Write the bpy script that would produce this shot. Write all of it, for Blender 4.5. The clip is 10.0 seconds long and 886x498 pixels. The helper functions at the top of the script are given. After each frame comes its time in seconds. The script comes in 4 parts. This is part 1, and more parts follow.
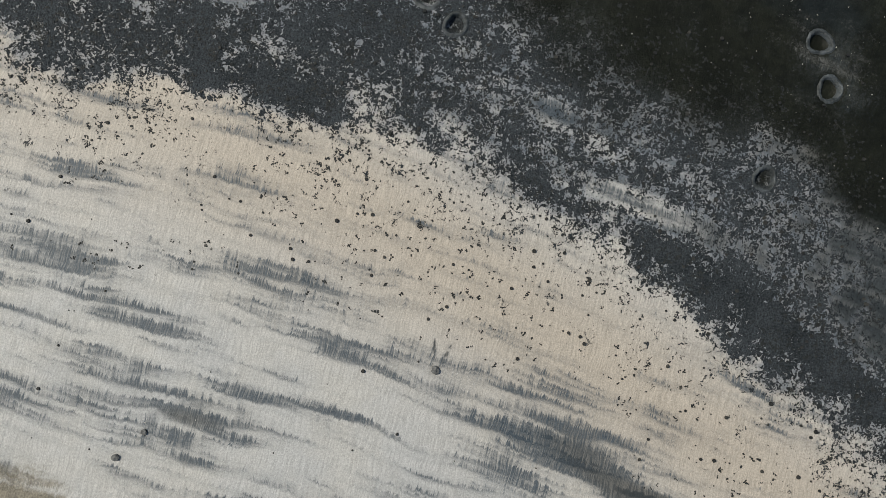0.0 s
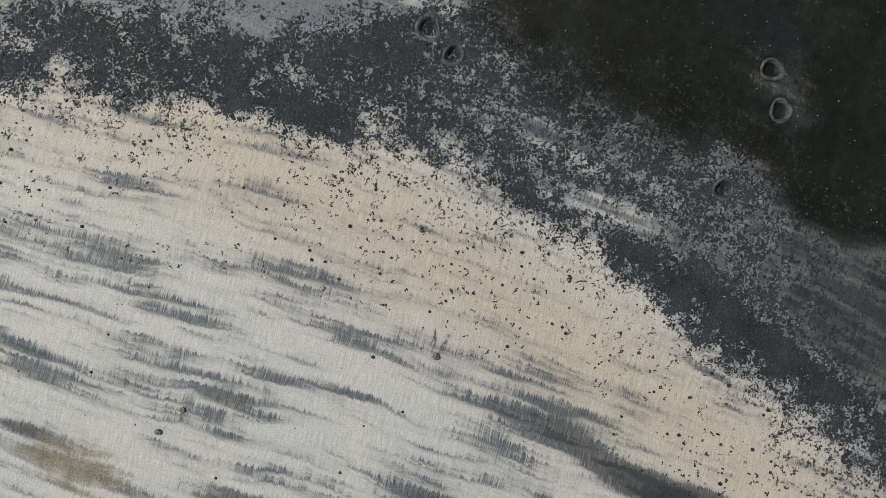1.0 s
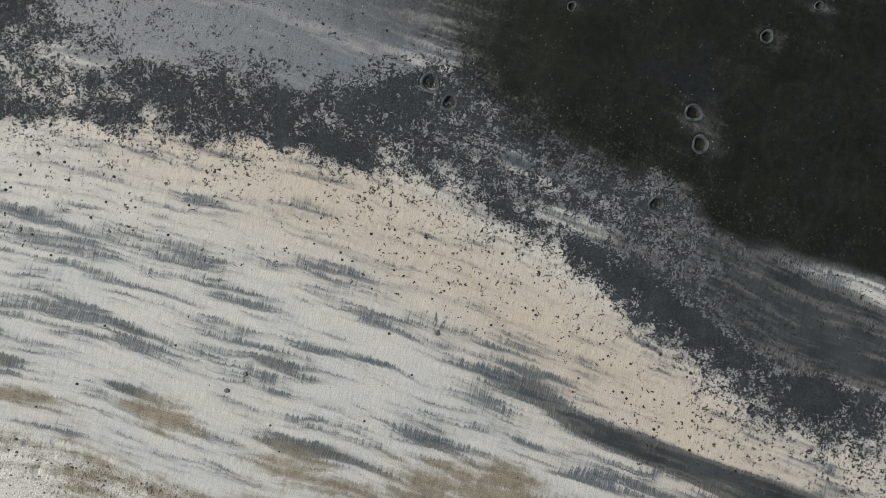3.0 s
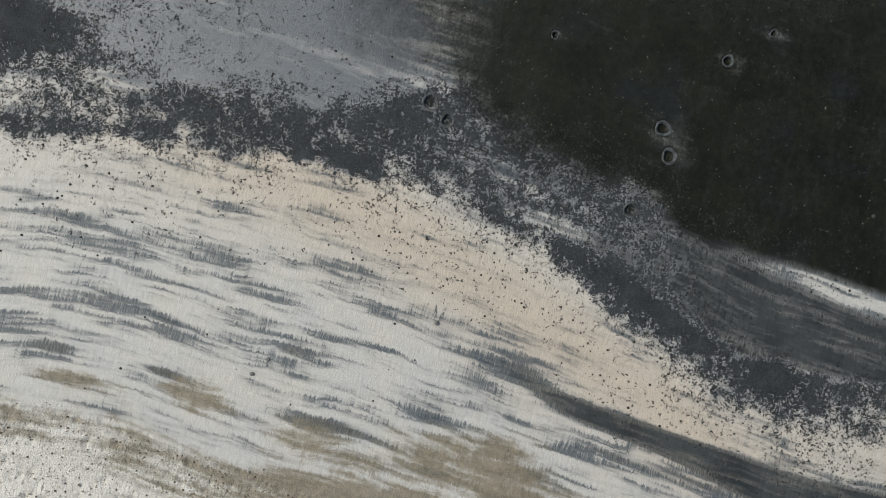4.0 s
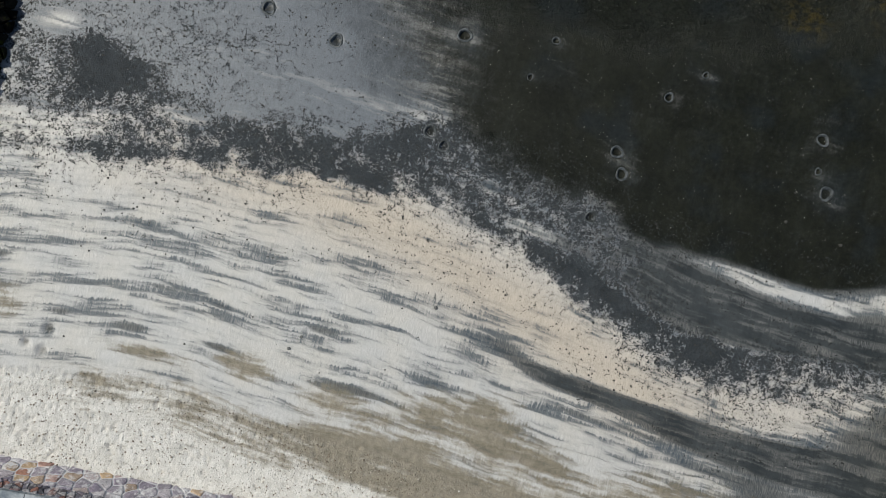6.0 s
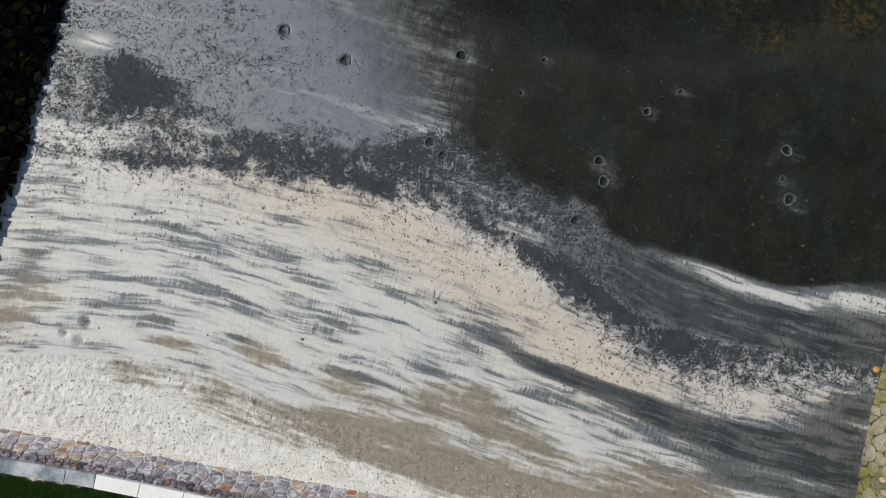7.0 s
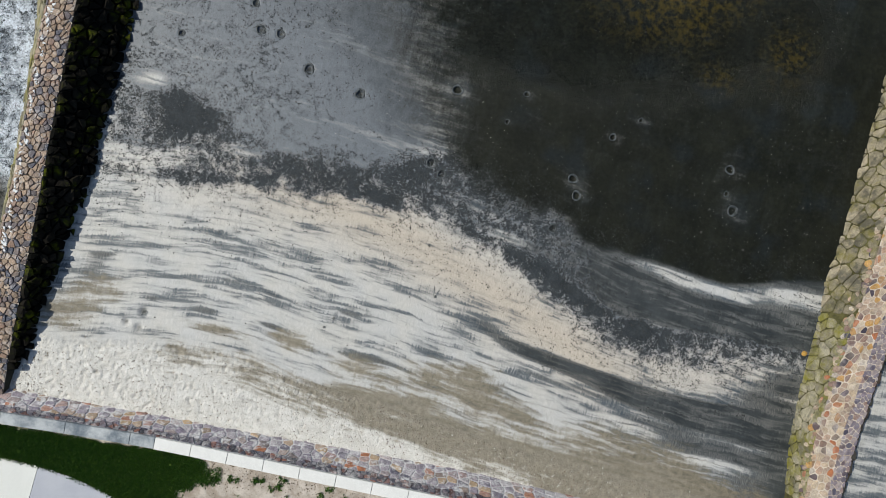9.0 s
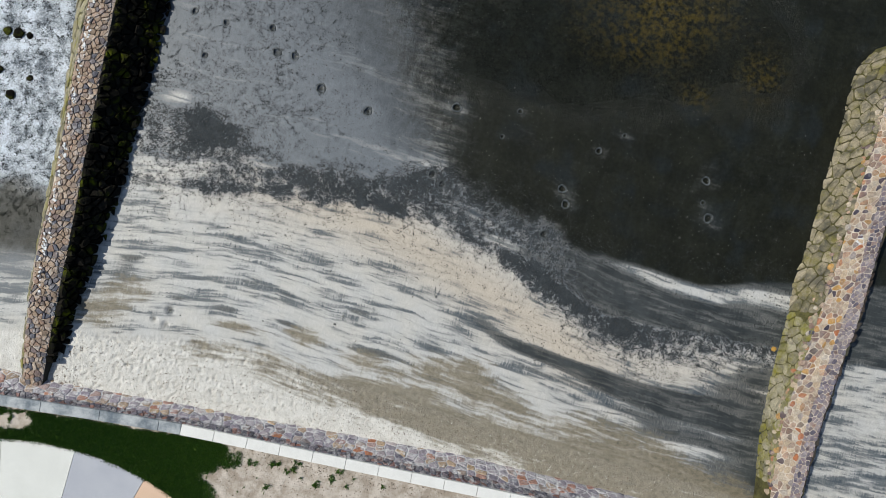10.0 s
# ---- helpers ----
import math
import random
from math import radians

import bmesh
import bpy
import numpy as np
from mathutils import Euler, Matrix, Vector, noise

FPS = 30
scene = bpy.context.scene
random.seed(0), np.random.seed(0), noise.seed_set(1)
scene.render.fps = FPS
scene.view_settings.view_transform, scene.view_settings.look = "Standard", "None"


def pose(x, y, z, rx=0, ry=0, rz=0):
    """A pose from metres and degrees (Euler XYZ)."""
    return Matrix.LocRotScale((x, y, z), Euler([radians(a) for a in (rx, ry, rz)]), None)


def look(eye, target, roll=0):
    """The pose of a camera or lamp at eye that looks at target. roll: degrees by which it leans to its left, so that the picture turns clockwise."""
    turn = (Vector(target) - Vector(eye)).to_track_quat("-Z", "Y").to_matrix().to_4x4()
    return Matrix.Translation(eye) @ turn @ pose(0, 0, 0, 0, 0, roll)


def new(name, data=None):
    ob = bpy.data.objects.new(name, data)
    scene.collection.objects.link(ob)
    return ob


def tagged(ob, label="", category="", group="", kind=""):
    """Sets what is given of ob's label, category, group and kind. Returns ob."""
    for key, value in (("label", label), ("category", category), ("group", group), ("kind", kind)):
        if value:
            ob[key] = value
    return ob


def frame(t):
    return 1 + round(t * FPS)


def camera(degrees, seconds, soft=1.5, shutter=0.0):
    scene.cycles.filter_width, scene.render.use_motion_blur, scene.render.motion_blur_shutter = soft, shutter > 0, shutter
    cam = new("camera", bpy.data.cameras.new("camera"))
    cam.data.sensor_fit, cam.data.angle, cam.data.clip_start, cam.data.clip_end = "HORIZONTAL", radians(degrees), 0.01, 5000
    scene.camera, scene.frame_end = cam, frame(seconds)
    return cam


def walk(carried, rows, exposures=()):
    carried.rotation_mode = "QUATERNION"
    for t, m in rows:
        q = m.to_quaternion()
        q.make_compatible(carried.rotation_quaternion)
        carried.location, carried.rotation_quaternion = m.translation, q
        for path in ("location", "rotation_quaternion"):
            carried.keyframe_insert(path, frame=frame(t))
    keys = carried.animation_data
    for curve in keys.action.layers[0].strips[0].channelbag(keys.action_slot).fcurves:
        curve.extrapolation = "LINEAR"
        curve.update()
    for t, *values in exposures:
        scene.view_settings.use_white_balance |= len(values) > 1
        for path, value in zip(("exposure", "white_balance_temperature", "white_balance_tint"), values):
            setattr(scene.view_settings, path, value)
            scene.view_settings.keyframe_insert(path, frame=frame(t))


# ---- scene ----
cam = camera(70.0, 10.0, soft=0.75)
# seconds, eye x y z, turn: a slow climb that looks straight down
CLIMB = [
    (0.0, -0.374, -0.329, 8.706, 0.60),
    (0.5, -0.369, -0.316, 9.320, 0.60),
    (1.0, -0.366, -0.303, 9.985, 0.58),
    (1.5, -0.363, -0.290, 10.699, 0.54),
    (2.0, -0.359, -0.277, 11.458, 0.50),
    (2.5, -0.354, -0.267, 12.261, 0.45),
    (3.0, -0.346, -0.259, 13.099, 0.39),
    (3.5, -0.337, -0.255, 13.969, 0.34),
    (4.0, -0.324, -0.253, 14.866, 0.29),
    (4.5, -0.309, -0.253, 15.783, 0.25),
    (5.0, -0.291, -0.255, 16.716, 0.22),
    (5.5, -0.272, -0.258, 17.661, 0.20),
    (6.0, -0.252, -0.261, 18.614, 0.19),
    (6.5, -0.231, -0.261, 19.574, 0.19),
    (7.0, -0.211, -0.256, 20.541, 0.19),
    (7.5, -0.193, -0.245, 21.519, 0.21),
    (8.0, -0.178, -0.224, 22.513, 0.24),
    (8.5, -0.166, -0.189, 23.531, 0.27),
    (9.0, -0.161, -0.137, 24.588, 0.30),
    (9.5, -0.162, -0.064, 25.701, 0.33),
    (10.0, -0.174, 0.035, 26.892, 0.36),
]
walk(cam, [(t, pose(x, y, z, 0, 0, turn)) for t, x, y, z, turn in CLIMB],
     exposures=[(0.0, -0.18, 6800, 5), (5.0, -0.05, 6700, 5), (8.0, 0.08, 6550, 5), (10.0, 0.05, 6500, 5)])

# ---- light: high sun from the seaward side of one groyne, clear sky ----
SUN_WAY = Vector((-0.70, 0.29, 1.0)).normalized()
world = bpy.data.worlds.new("sky")
scene.world = world
world.use_nodes = True
sky = world.node_tree.nodes.new("ShaderNodeTexSky")
sky.sky_type, sky.sun_disc = "NISHITA", False
sky.sun_elevation = math.asin(SUN_WAY.z)
sky.sun_rotation = math.atan2(SUN_WAY.x, SUN_WAY.y)
world.node_tree.links.new(sky.outputs[0], world.node_tree.nodes["Background"].inputs[0])
world.node_tree.nodes["Background"].inputs[1].default_value = 0.09
sun_data = bpy.data.lights.new("sun", "SUN")
sun_data.energy, sun_data.angle, sun_data.color = 3.6, radians(0.6), (1.0, 0.95, 0.88)
sun = new("sun", sun_data)
sun.matrix_world = look(SUN_WAY * 60, (0, 0, 0))


# ---- node helpers ----
class Tree:
    """Short hand for building one node material."""

    def __init__(self, name):
        self.mat = bpy.data.materials.new(name)
        self.mat.use_nodes = True
        self.nt = self.mat.node_tree
        self.out = self.nt.nodes["Principled BSDF"]

    def node(self, kind, **props):
        n = self.nt.nodes.new(kind)
        for k, v in props.items():
            setattr(n, k, v)
        return n

    def put(self, socket, value):
        if isinstance(value, bpy.types.NodeSocket):
            self.nt.links.new(value, socket)
        elif isinstance(value, (tuple, list)) and len(value) == 3 and socket.type == "RGBA":
            socket.default_value = (*value, 1)
        else:
            socket.default_value = value

    def sum(self, op, a, b=0.0, c=0.0, clamp=False):
        n = self.node("ShaderNodeMath", operation=op, use_clamp=clamp)
        for s, v in zip(n.inputs, (a, b, c)):
            self.put(s, v)
        return n.outputs[0]

    def step(self, v, lo, hi, a=0.0, b=1.0):
        n = self.node("ShaderNodeMapRange", interpolation_type="SMOOTHSTEP")
        for s, x in zip(n.inputs, (v, lo, hi, a, b)):
            self.put(s, x)
        return n.outputs[0]

    def mix(self, fac, a, b, blend="MIX"):
        n = self.node("ShaderNodeMix", data_type="RGBA", blend_type=blend)
        self.put(n.inputs[0], fac), self.put(n.inputs[6], a), self.put(n.inputs[7], b)
        return n.outputs[2]

    def attr(self, name):
        return self.node("ShaderNodeAttribute", attribute_name=name)

    def split(self, v):
        n = self.node("ShaderNodeSeparateXYZ")
        self.put(n.inputs[0], v)
        return n.outputs

    def vec(self, x, y, z=0.0):
        n = self.node("ShaderNodeCombineXYZ")
        for s, v in zip(n.inputs, (x, y, z)):
            self.put(s, v)
        return n.outputs[0]

    def place(self):
        return self.node("ShaderNodeNewGeometry").outputs["Position"]

    def local(self):
        return self.node("ShaderNodeTexCoord").outputs["Object"]

    def noise(self, v, scale, detail=3.0, rough=0.55, warp=0.0):
        n = self.node("ShaderNodeTexNoise")
        self.put(n.inputs["Vector"], v)
        for k, x in (("Scale", scale), ("Detail", detail), ("Roughness", rough), ("Distortion", warp)):
            n.inputs[k].default_value = x
        return n.outputs[0]

    def cells(self, v, scale, feature="F1", out="Distance"):
        n = self.node("ShaderNodeTexVoronoi", feature=feature)
        self.put(n.inputs["Vector"], v)
        n.inputs["Scale"].default_value = scale
        return n.outputs[out]

    def chance(self):
        return self.node("ShaderNodeObjectInfo").outputs["Random"]

    def island(self):
        return self.node("ShaderNodeNewGeometry").outputs["Random Per Island"]

    def ramp(self, v, stops, hard=False):
        n = self.node("ShaderNodeValToRGB")
        n.color_ramp.interpolation = "CONSTANT" if hard else "LINEAR"
        el = n.color_ramp.elements
        el[0].position, el[0].color = stops[0][0], (*stops[0][1], 1)
        el[1].position, el[1].color = stops[-1][0], (*stops[-1][1], 1)
        for p, c in stops[1:-1]:
            el.new(p).color = (*c, 1)
        self.put(n.inputs[0], v)
        return n.outputs[0]

    def bump(self, height, strength, distance, under=None):
        n = self.node("ShaderNodeBump")
        n.inputs["Strength"].default_value, n.inputs["Distance"].default_value = strength, distance
        self.put(n.inputs["Height"], height)
        if under is not None:
            self.put(n.inputs["Normal"], under)
        return n.outputs[0]

    def finish(self, color, rough, normal=None, spec=0.5):
        self.put(self.out.inputs["Base Color"], color)
        self.put(self.out.inputs["Roughness"], rough)
        self.put(self.out.inputs["Specular IOR Level"], spec)
        if normal is not None:
            self.put(self.out.inputs["Normal"], normal)
        return self.mat


# ---- materials ----
def beach_material():
    """Sand, black sand streaks, flaky dark crust, damp sand and mud, laid out by the zones that the ground carries."""
    m = Tree("beach")
    dark, flake, mud = m.split(m.attr("zones").outputs["Vector"])
    damp, dry, wet = m.split(m.attr("zones_b").outputs["Vector"])
    beige, algae, rough_mud = m.split(m.attr("zones_c").outputs["Vector"])
    u, v, gloss = m.split(m.attr("flow").outputs["Vector"])
    p = m.place()
    x, y, z = m.split(p)
    flat = m.vec(x, y)
    ragged = m.sum("ADD", m.noise(flat, 1.6, 5.0, 0.65), m.sum("MULTIPLY", m.noise(flat, 9.0, 4.0, 0.7), 0.5))
    dry = m.step(m.sum("MULTIPLY_ADD", m.sum("SUBTRACT", ragged, 0.75), 0.9, dry), 0.12, 0.88)

    # streaks drawn out along the run of the waves, feathered by the backwash
    cloud = m.noise(flat, 0.7, 4.0, 0.6)
    grain = m.noise(flat, 95.0, 2.0, 0.75)
    speck = m.noise(flat, 38.0, 3.0, 0.65)
    comb = m.sum("MULTIPLY_ADD", y, -0.24, x)
    comb = m.sum("MULTIPLY_ADD", m.noise(flat, 2.5, 2.0), 0.12, comb)
    hatch = m.noise(m.vec(m.sum("MULTIPLY", comb, 15.0), m.sum("MULTIPLY", y, 0.9)), 1.0, 2.0, 0.6)
    hair = m.noise(m.vec(m.sum("MULTIPLY", comb, 55.0), m.sum("MULTIPLY", y, 3.2)), 1.0, 2.0, 0.6)
    # every thread of backwash drags the streaks its own way
    pull = m.sum("ADD", m.sum("MULTIPLY", m.sum("SUBTRACT", hatch, 0.5), 0.13), m.sum("MULTIPLY", m.sum("SUBTRACT", hair, 0.5), 0.12))
    sway = m.sum("MULTIPLY_ADD", m.sum("SUBTRACT", m.noise(flat, 0.5, 2.0, 0.5), 0.5), 0.35, m.sum("ADD", v, pull))
    long_ = m.noise(m.vec(m.sum("MULTIPLY", u, 0.34), m.sum("MULTIPLY", sway, 2.6)), 1.0, 4.0, 0.6, 0.2)
    fine = m.noise(m.vec(m.sum("MULTIPLY", u, 0.85), m.sum("MULTIPLY", sway, 6.5), 4.0), 1.0, 3.0, 0.55)
    thread = m.noise(m.vec(m.sum("MULTIPLY", u, 0.55), m.sum("MULTIPLY", sway, 13.0), 9.0), 1.0, 3.0, 0.6)
    d = m.sum("MULTIPLY", m.sum("SUBTRACT", long_, 0.5), 3.0)
    d = m.sum("ADD", d, m.sum("MULTIPLY", m.sum("SUBTRACT", fine, 0.5), 2.1))
    d = m.sum("ADD", d, m.sum("MULTIPLY", m.sum("SUBTRACT", thread, 0.5), 0.9))
    d = m.sum("ADD", d, m.sum("MULTIPLY", m.sum("SUBTRACT", hatch, 0.5), 0.7))
    d = m.sum("ADD", d, m.sum("MULTIPLY", m.sum("SUBTRACT", hair, 0.5), 0.8))
    d = m.sum("ADD", dark, m.sum("MULTIPLY", d, m.step(dark, 0.8, 1.2, 1.0, 0.22)))
    d = m.sum("MULTIPLY", d, m.sum("SUBTRACT", 1.0, m.sum("MULTIPLY", dry, 0.85)))
    black = m.sum("ADD", m.sum("MULTIPLY", m.step(d, 0.10, 1.1), 0.52), m.sum("MULTIPLY", m.step(d, 0.46, 1.02), 0.44))
    black = m.sum("MULTIPLY", black, m.step(hair, 0.3, 0.62, 0.70, 1.0))
    black = m.sum("MAXIMUM", black, m.step(d, 0.85, 1.35))

    pale = m.mix(m.step(cloud, 0.35, 0.65), (0.56, 0.555, 0.54), (0.60, 0.58, 0.54))
    pale = m.mix(beige, pale, (0.56, 0.485, 0.395))
    pale = m.mix(m.step(grain, 0.25, 0.75), m.mix(1.0, pale, (0.70, 0.70, 0.70), "MULTIPLY"), m.mix(m.step(speck, 0.62, 0.8), pale, (0.75, 0.74, 0.72)))
    # black sand; the wet film's blue sky reflection is mixed into these tones
    ink = m.mix(speck, (0.036, 0.050, 0.063), (0.072, 0.092, 0.110))
    ink = m.mix(m.step(dark, 0.75, 1.2), ink, m.mix(m.step(cloud, 0.35, 0.65), (0.020, 0.025, 0.027), (0.044, 0.050, 0.052)))
    col = m.mix(black, pale, ink)
    # damp and dry sand of the upper beach
    damp_n = m.sum("ADD", damp, m.sum("MULTIPLY", m.sum("SUBTRACT", fine, 0.5), 1.5))
    damp_n = m.sum("ADD", damp_n, m.sum("MULTIPLY", m.sum("SUBTRACT", long_, 0.5), 1.2))
    damp_n = m.sum("ADD", damp_n, m.sum("MULTIPLY", m.sum("SUBTRACT", cloud, 0.5), 0.8))
    damp_n = m.sum("ADD", damp_n, m.sum("MULTIPLY", m.sum("SUBTRACT", m.noise(flat, 4.0, 4.0, 0.65), 0.5), 0.7))
    damp_n = m.sum("MULTIPLY", m.sum("ADD", damp_n, m.sum("MULTIPLY", m.sum("SUBTRACT", hatch, 0.5), 0.25)), m.step(damp, 0.0, 0.25))
    sand = m.mix(m.step(m.noise(flat, 2.2, 4.0), 0.3, 0.7), (0.68, 0.665, 0.63), (0.80, 0.79, 0.76))
    sand = m.mix(m.step(speck, 0.3, 0.75), m.mix(1.0, sand, (0.72, 0.70, 0.67), "MULTIPLY"), sand)
    col = m.mix(dry, col, sand)
    mottle = m.noise(flat, 5.0, 5.0, 0.7)
    wetsand = m.mix(m.step(m.sum("MULTIPLY_ADD", speck, 0.45, m.sum("MULTIPLY", mottle, 0.55)), 0.36, 0.62), (0.112, 0.094, 0.062), (0.245, 0.210, 0.146))
    wetsand = m.mix(m.step(m.noise(flat, 17.0, 4.0, 0.75), 0.58, 0.68, 0.0, 0.6), wetsand, (0.075, 0.064, 0.044))
    col = m.mix(m.sum("MULTIPLY", m.step(damp_n, 0.12, 0.80), 0.86), col, wetsand)
    # thin water over grey sand, its blue sky reflection put into the colour
    wet_n = m.sum("ADD", wet, m.sum("MULTIPLY", m.sum("ADD", m.sum("SUBTRACT", long_, 0.5), m.sum("SUBTRACT", fine, 0.5)), 1.1))
    col = m.mix(m.sum("MAXIMUM", m.step(wet_n, 0.15, 0.85), m.step(wet, 0.3, 0.8, 0.0, 0.86)), col, m.mix(m.step(speck, 0.3, 0.7), (0.088, 0.101, 0.118), (0.155, 0.170, 0.190)))
    # sun glint on the wet flats, put into the colour as whitish patches
    painted_glint = m.sum("MULTIPLY_ADD", m.noise(flat, 1.1, 4.0, 0.65), 0.55, m.sum("MULTIPLY", m.noise(flat, 13.0, 4.0, 0.75), 0.45))
    col = m.mix(gloss, col, m.mix(m.step(painted_glint, 0.39, 0.57), (0.10, 0.125, 0.155), (0.78, 0.84, 0.92)))
    # crust of dark flakes
    bits = m.sum("MULTIPLY_ADD", m.noise(flat, 17.0, 2.0, 0.6, 1.3), 0.75, m.sum("MULTIPLY", m.noise(flat, 46.0, 2.0, 0.6, 0.8), 0.25))
    big = m.noise(flat, 2.3, 3.0, 0.6)
    mid = m.noise(flat, 6.0, 3.0, 0.6)
    col = m.mix(m.sum("MULTIPLY", m.step(m.sum("MULTIPLY_ADD", m.sum("SUBTRACT", big, 0.5), 0.8, flake), 0.34, 0.62), 0.8), col, m.mix(m.step(mid, 0.35, 0.65), (0.17, 0.19, 0.215), (0.36, 0.36, 0.365)))
    f = m.sum("ADD", m.sum("MULTIPLY", m.sum("SUBTRACT", flake, 0.5), 0.5), m.sum("MULTIPLY", m.sum("SUBTRACT", bits, 0.5), 1.0))
    f = m.sum("ADD", f, m.sum("MULTIPLY", m.sum("SUBTRACT", big, 0.5), 0.55))
    f = m.sum("ADD", f, m.sum("MULTIPLY", m.sum("SUBTRACT", mid, 0.5), 0.45))
    crust = m.sum("MULTIPLY", m.step(f, -0.008, 0.016), m.step(flake, 0.02, 0.15))
    col = m.mix(crust, col, m.mix(m.step(m.sum("MULTIPLY_ADD", speck, 0.6, m.sum("MULTIPLY", big, 0.4)), 0.36, 0.62), (0.018, 0.022, 0.025), (0.060, 0.068, 0.075)))
    col = m.mix(m.sum("MULTIPLY", crust, m.step(m.noise(flat, 30.0, 3.0, 0.65, 1.0), 0.52, 0.64, 0.0, 0.75)), col, (0.010, 0.012, 0.012))
    # mud flat
    mud_n = m.sum("ADD", mud, m.sum("MULTIPLY", m.sum("SUBTRACT", cloud, 0.5), 0.3))
    mud_n = m.sum("ADD", mud_n, m.sum("MULTIPLY", m.sum("SUBTRACT", bits, 0.5), 0.7))
    mud_n = m.sum("ADD", mud_n, m.sum("MULTIPLY", m.sum("SUBTRACT", speck, 0.5), 0.5))
    mud_n = m.sum("ADD", mud_n, m.sum("MULTIPLY", m.sum("SUBTRACT", big, 0.5), 0.35))
    drift = m.noise(m.vec(m.sum("MULTIPLY", comb, 4.5), m.sum("MULTIPLY", y, 0.9), 3.0), 1.0, 4.0, 0.6)
    mud_n = m.sum("ADD", mud_n, m.sum("MULTIPLY", m.sum("SUBTRACT", drift, 0.5), 0.25))
    mudfac = m.step(mud_n, 0.0, 0.98)
    mudcol = m.mix(m.step(m.noise(flat, 0.8, 6.0, 0.7), 0.3, 0.75), (0.0080, 0.0088, 0.0060), (0.0150, 0.0162, 0.0108))
    mudcol = m.mix(m.sum("MULTIPLY", m.step(m.noise(flat, 0.45, 3.0), 0.5, 0.68), 0.5), mudcol, (0.015, 0.020, 0.023))
    alg = m.sum("MULTIPLY", algae, m.step(m.noise(flat, 3.0, 5.0, 0.7), 0.42, 0.62))
    mudcol = m.mix(alg, mudcol, m.mix(speck, (0.035, 0.026, 0.006), (0.085, 0.062, 0.010)))
    dust = m.sum("MULTIPLY", m.step(m.noise(m.vec(m.sum("MULTIPLY", comb, 1.6), m.sum("MULTIPLY", y, 0.5), 7.0), 1.0, 4.0, 0.6), 0.5, 0.72), 0.22)
    mudcol = m.mix(dust, mudcol, (0.030, 0.034, 0.030))
    fleck = m.step(m.sum("MULTIPLY_ADD", mid, 0.5, m.sum("MULTIPLY", m.noise(flat, 20.0, 4.0, 0.75), 0.5)), 0.38, 0.62, 0.80, 1.28)
    mudcol = m.mix(1.0, mudcol, m.vec(fleck, fleck, fleck), "MULTIPLY")
    col = m.mix(mudfac, col, mudcol)
    # worm casts and flecks over the wet sand
    cast = m.sum("MULTIPLY", m.step(m.noise(flat, 26.0, 3.0, 0.6, 1.0), 0.60, 0.70), m.sum("MULTIPLY", m.step(wet, 0.3, 0.8), m.sum("SUBTRACT", 1.0, gloss)))
    col = m.mix(m.sum("MULTIPLY", cast, m.step(big, 0.45, 0.68, 0.0, 0.55)), col, (0.030, 0.034, 0.038))
    # grains show on everything
    tone = m.step(m.sum("MULTIPLY_ADD", speck, 0.5, m.sum("MULTIPLY", hair, 0.5)), 0.34, 0.66, 0.74, 1.2)
    col = m.mix(1.0, col, m.vec(tone, tone, tone), "MULTIPLY")

    rough = m.sum("MULTIPLY_ADD", dry, 0.3, 0.58)
    rough = m.sum("MULTIPLY_ADD", mudfac, -0.16, rough)
    rough = m.sum("MULTIPLY_ADD", wet, -0.14, rough)
    rough = m.sum("MULTIPLY_ADD", rough_mud, -0.24, rough)
    # relief: grain everywhere, dents in dry sand, lumps in the rough mud, raised flakes
    h = m.sum("MULTIPLY", grain, 0.0025)
    h = m.sum("MULTIPLY_ADD", crust, 0.009, h)
    h = m.sum("MULTIPLY_ADD", m.sum("MULTIPLY", m.sum("SUBTRACT", 1.0, mudfac), m.sum("MULTIPLY", black, hair)), 0.004, h)
    bent = m.vec(m.sum("MULTIPLY_ADD", bits, 0.12, x), m.sum("MULTIPLY_ADD", speck, 0.10, y))
    dents = m.step(m.cells(bent, 5.6), 0.06, 0.24)
    small = m.step(m.cells(m.vec(m.sum("ADD", x, 3.7), y), 11.0), 0.06, 0.34)
    tread = m.sum("ADD", m.sum("MULTIPLY", dents, 0.022), m.sum("MULTIPLY", small, 0.018))
    tread = m.sum("MULTIPLY_ADD", m.noise(flat, 24.0, 5.0, 0.75), 0.022, tread)
    h = m.sum("MULTIPLY_ADD", m.sum("MULTIPLY", dry, tread), 1.0, h)
    lumps = m.noise(flat, 7.5, 5.0, 0.7, 0.6)
    rough = m.sum("MULTIPLY_ADD", gloss, m.sum("SUBTRACT", m.step(m.sum("MULTIPLY_ADD", big, 0.6, m.sum("MULTIPLY", bits, 0.4)), 0.42, 0.54, 0.65, 0.14), rough), rough)
    h = m.sum("MULTIPLY_ADD", m.sum("MULTIPLY", m.sum("MULTIPLY_ADD", gloss, -0.74, rough_mud), lumps), 0.26, h)
    h = m.sum("MULTIPLY_ADD", m.sum("MULTIPLY", gloss, m.noise(flat, 19.0, 4.0, 0.7, 0.5)), 0.05, h)
    h = m.sum("MULTIPLY_ADD", m.sum("MULTIPLY", gloss, m.noise(flat, 2.2, 3.0, 0.5)), 0.10, h)
    h = m.sum("MULTIPLY_ADD", m.sum("MULTIPLY", mudfac, speck), 0.008, h)
    h = m.sum("MULTIPLY_ADD", m.sum("MULTIPLY", crust, m.noise(flat, 24.0, 4.0, 0.7, 0.8)), 0.035, h)
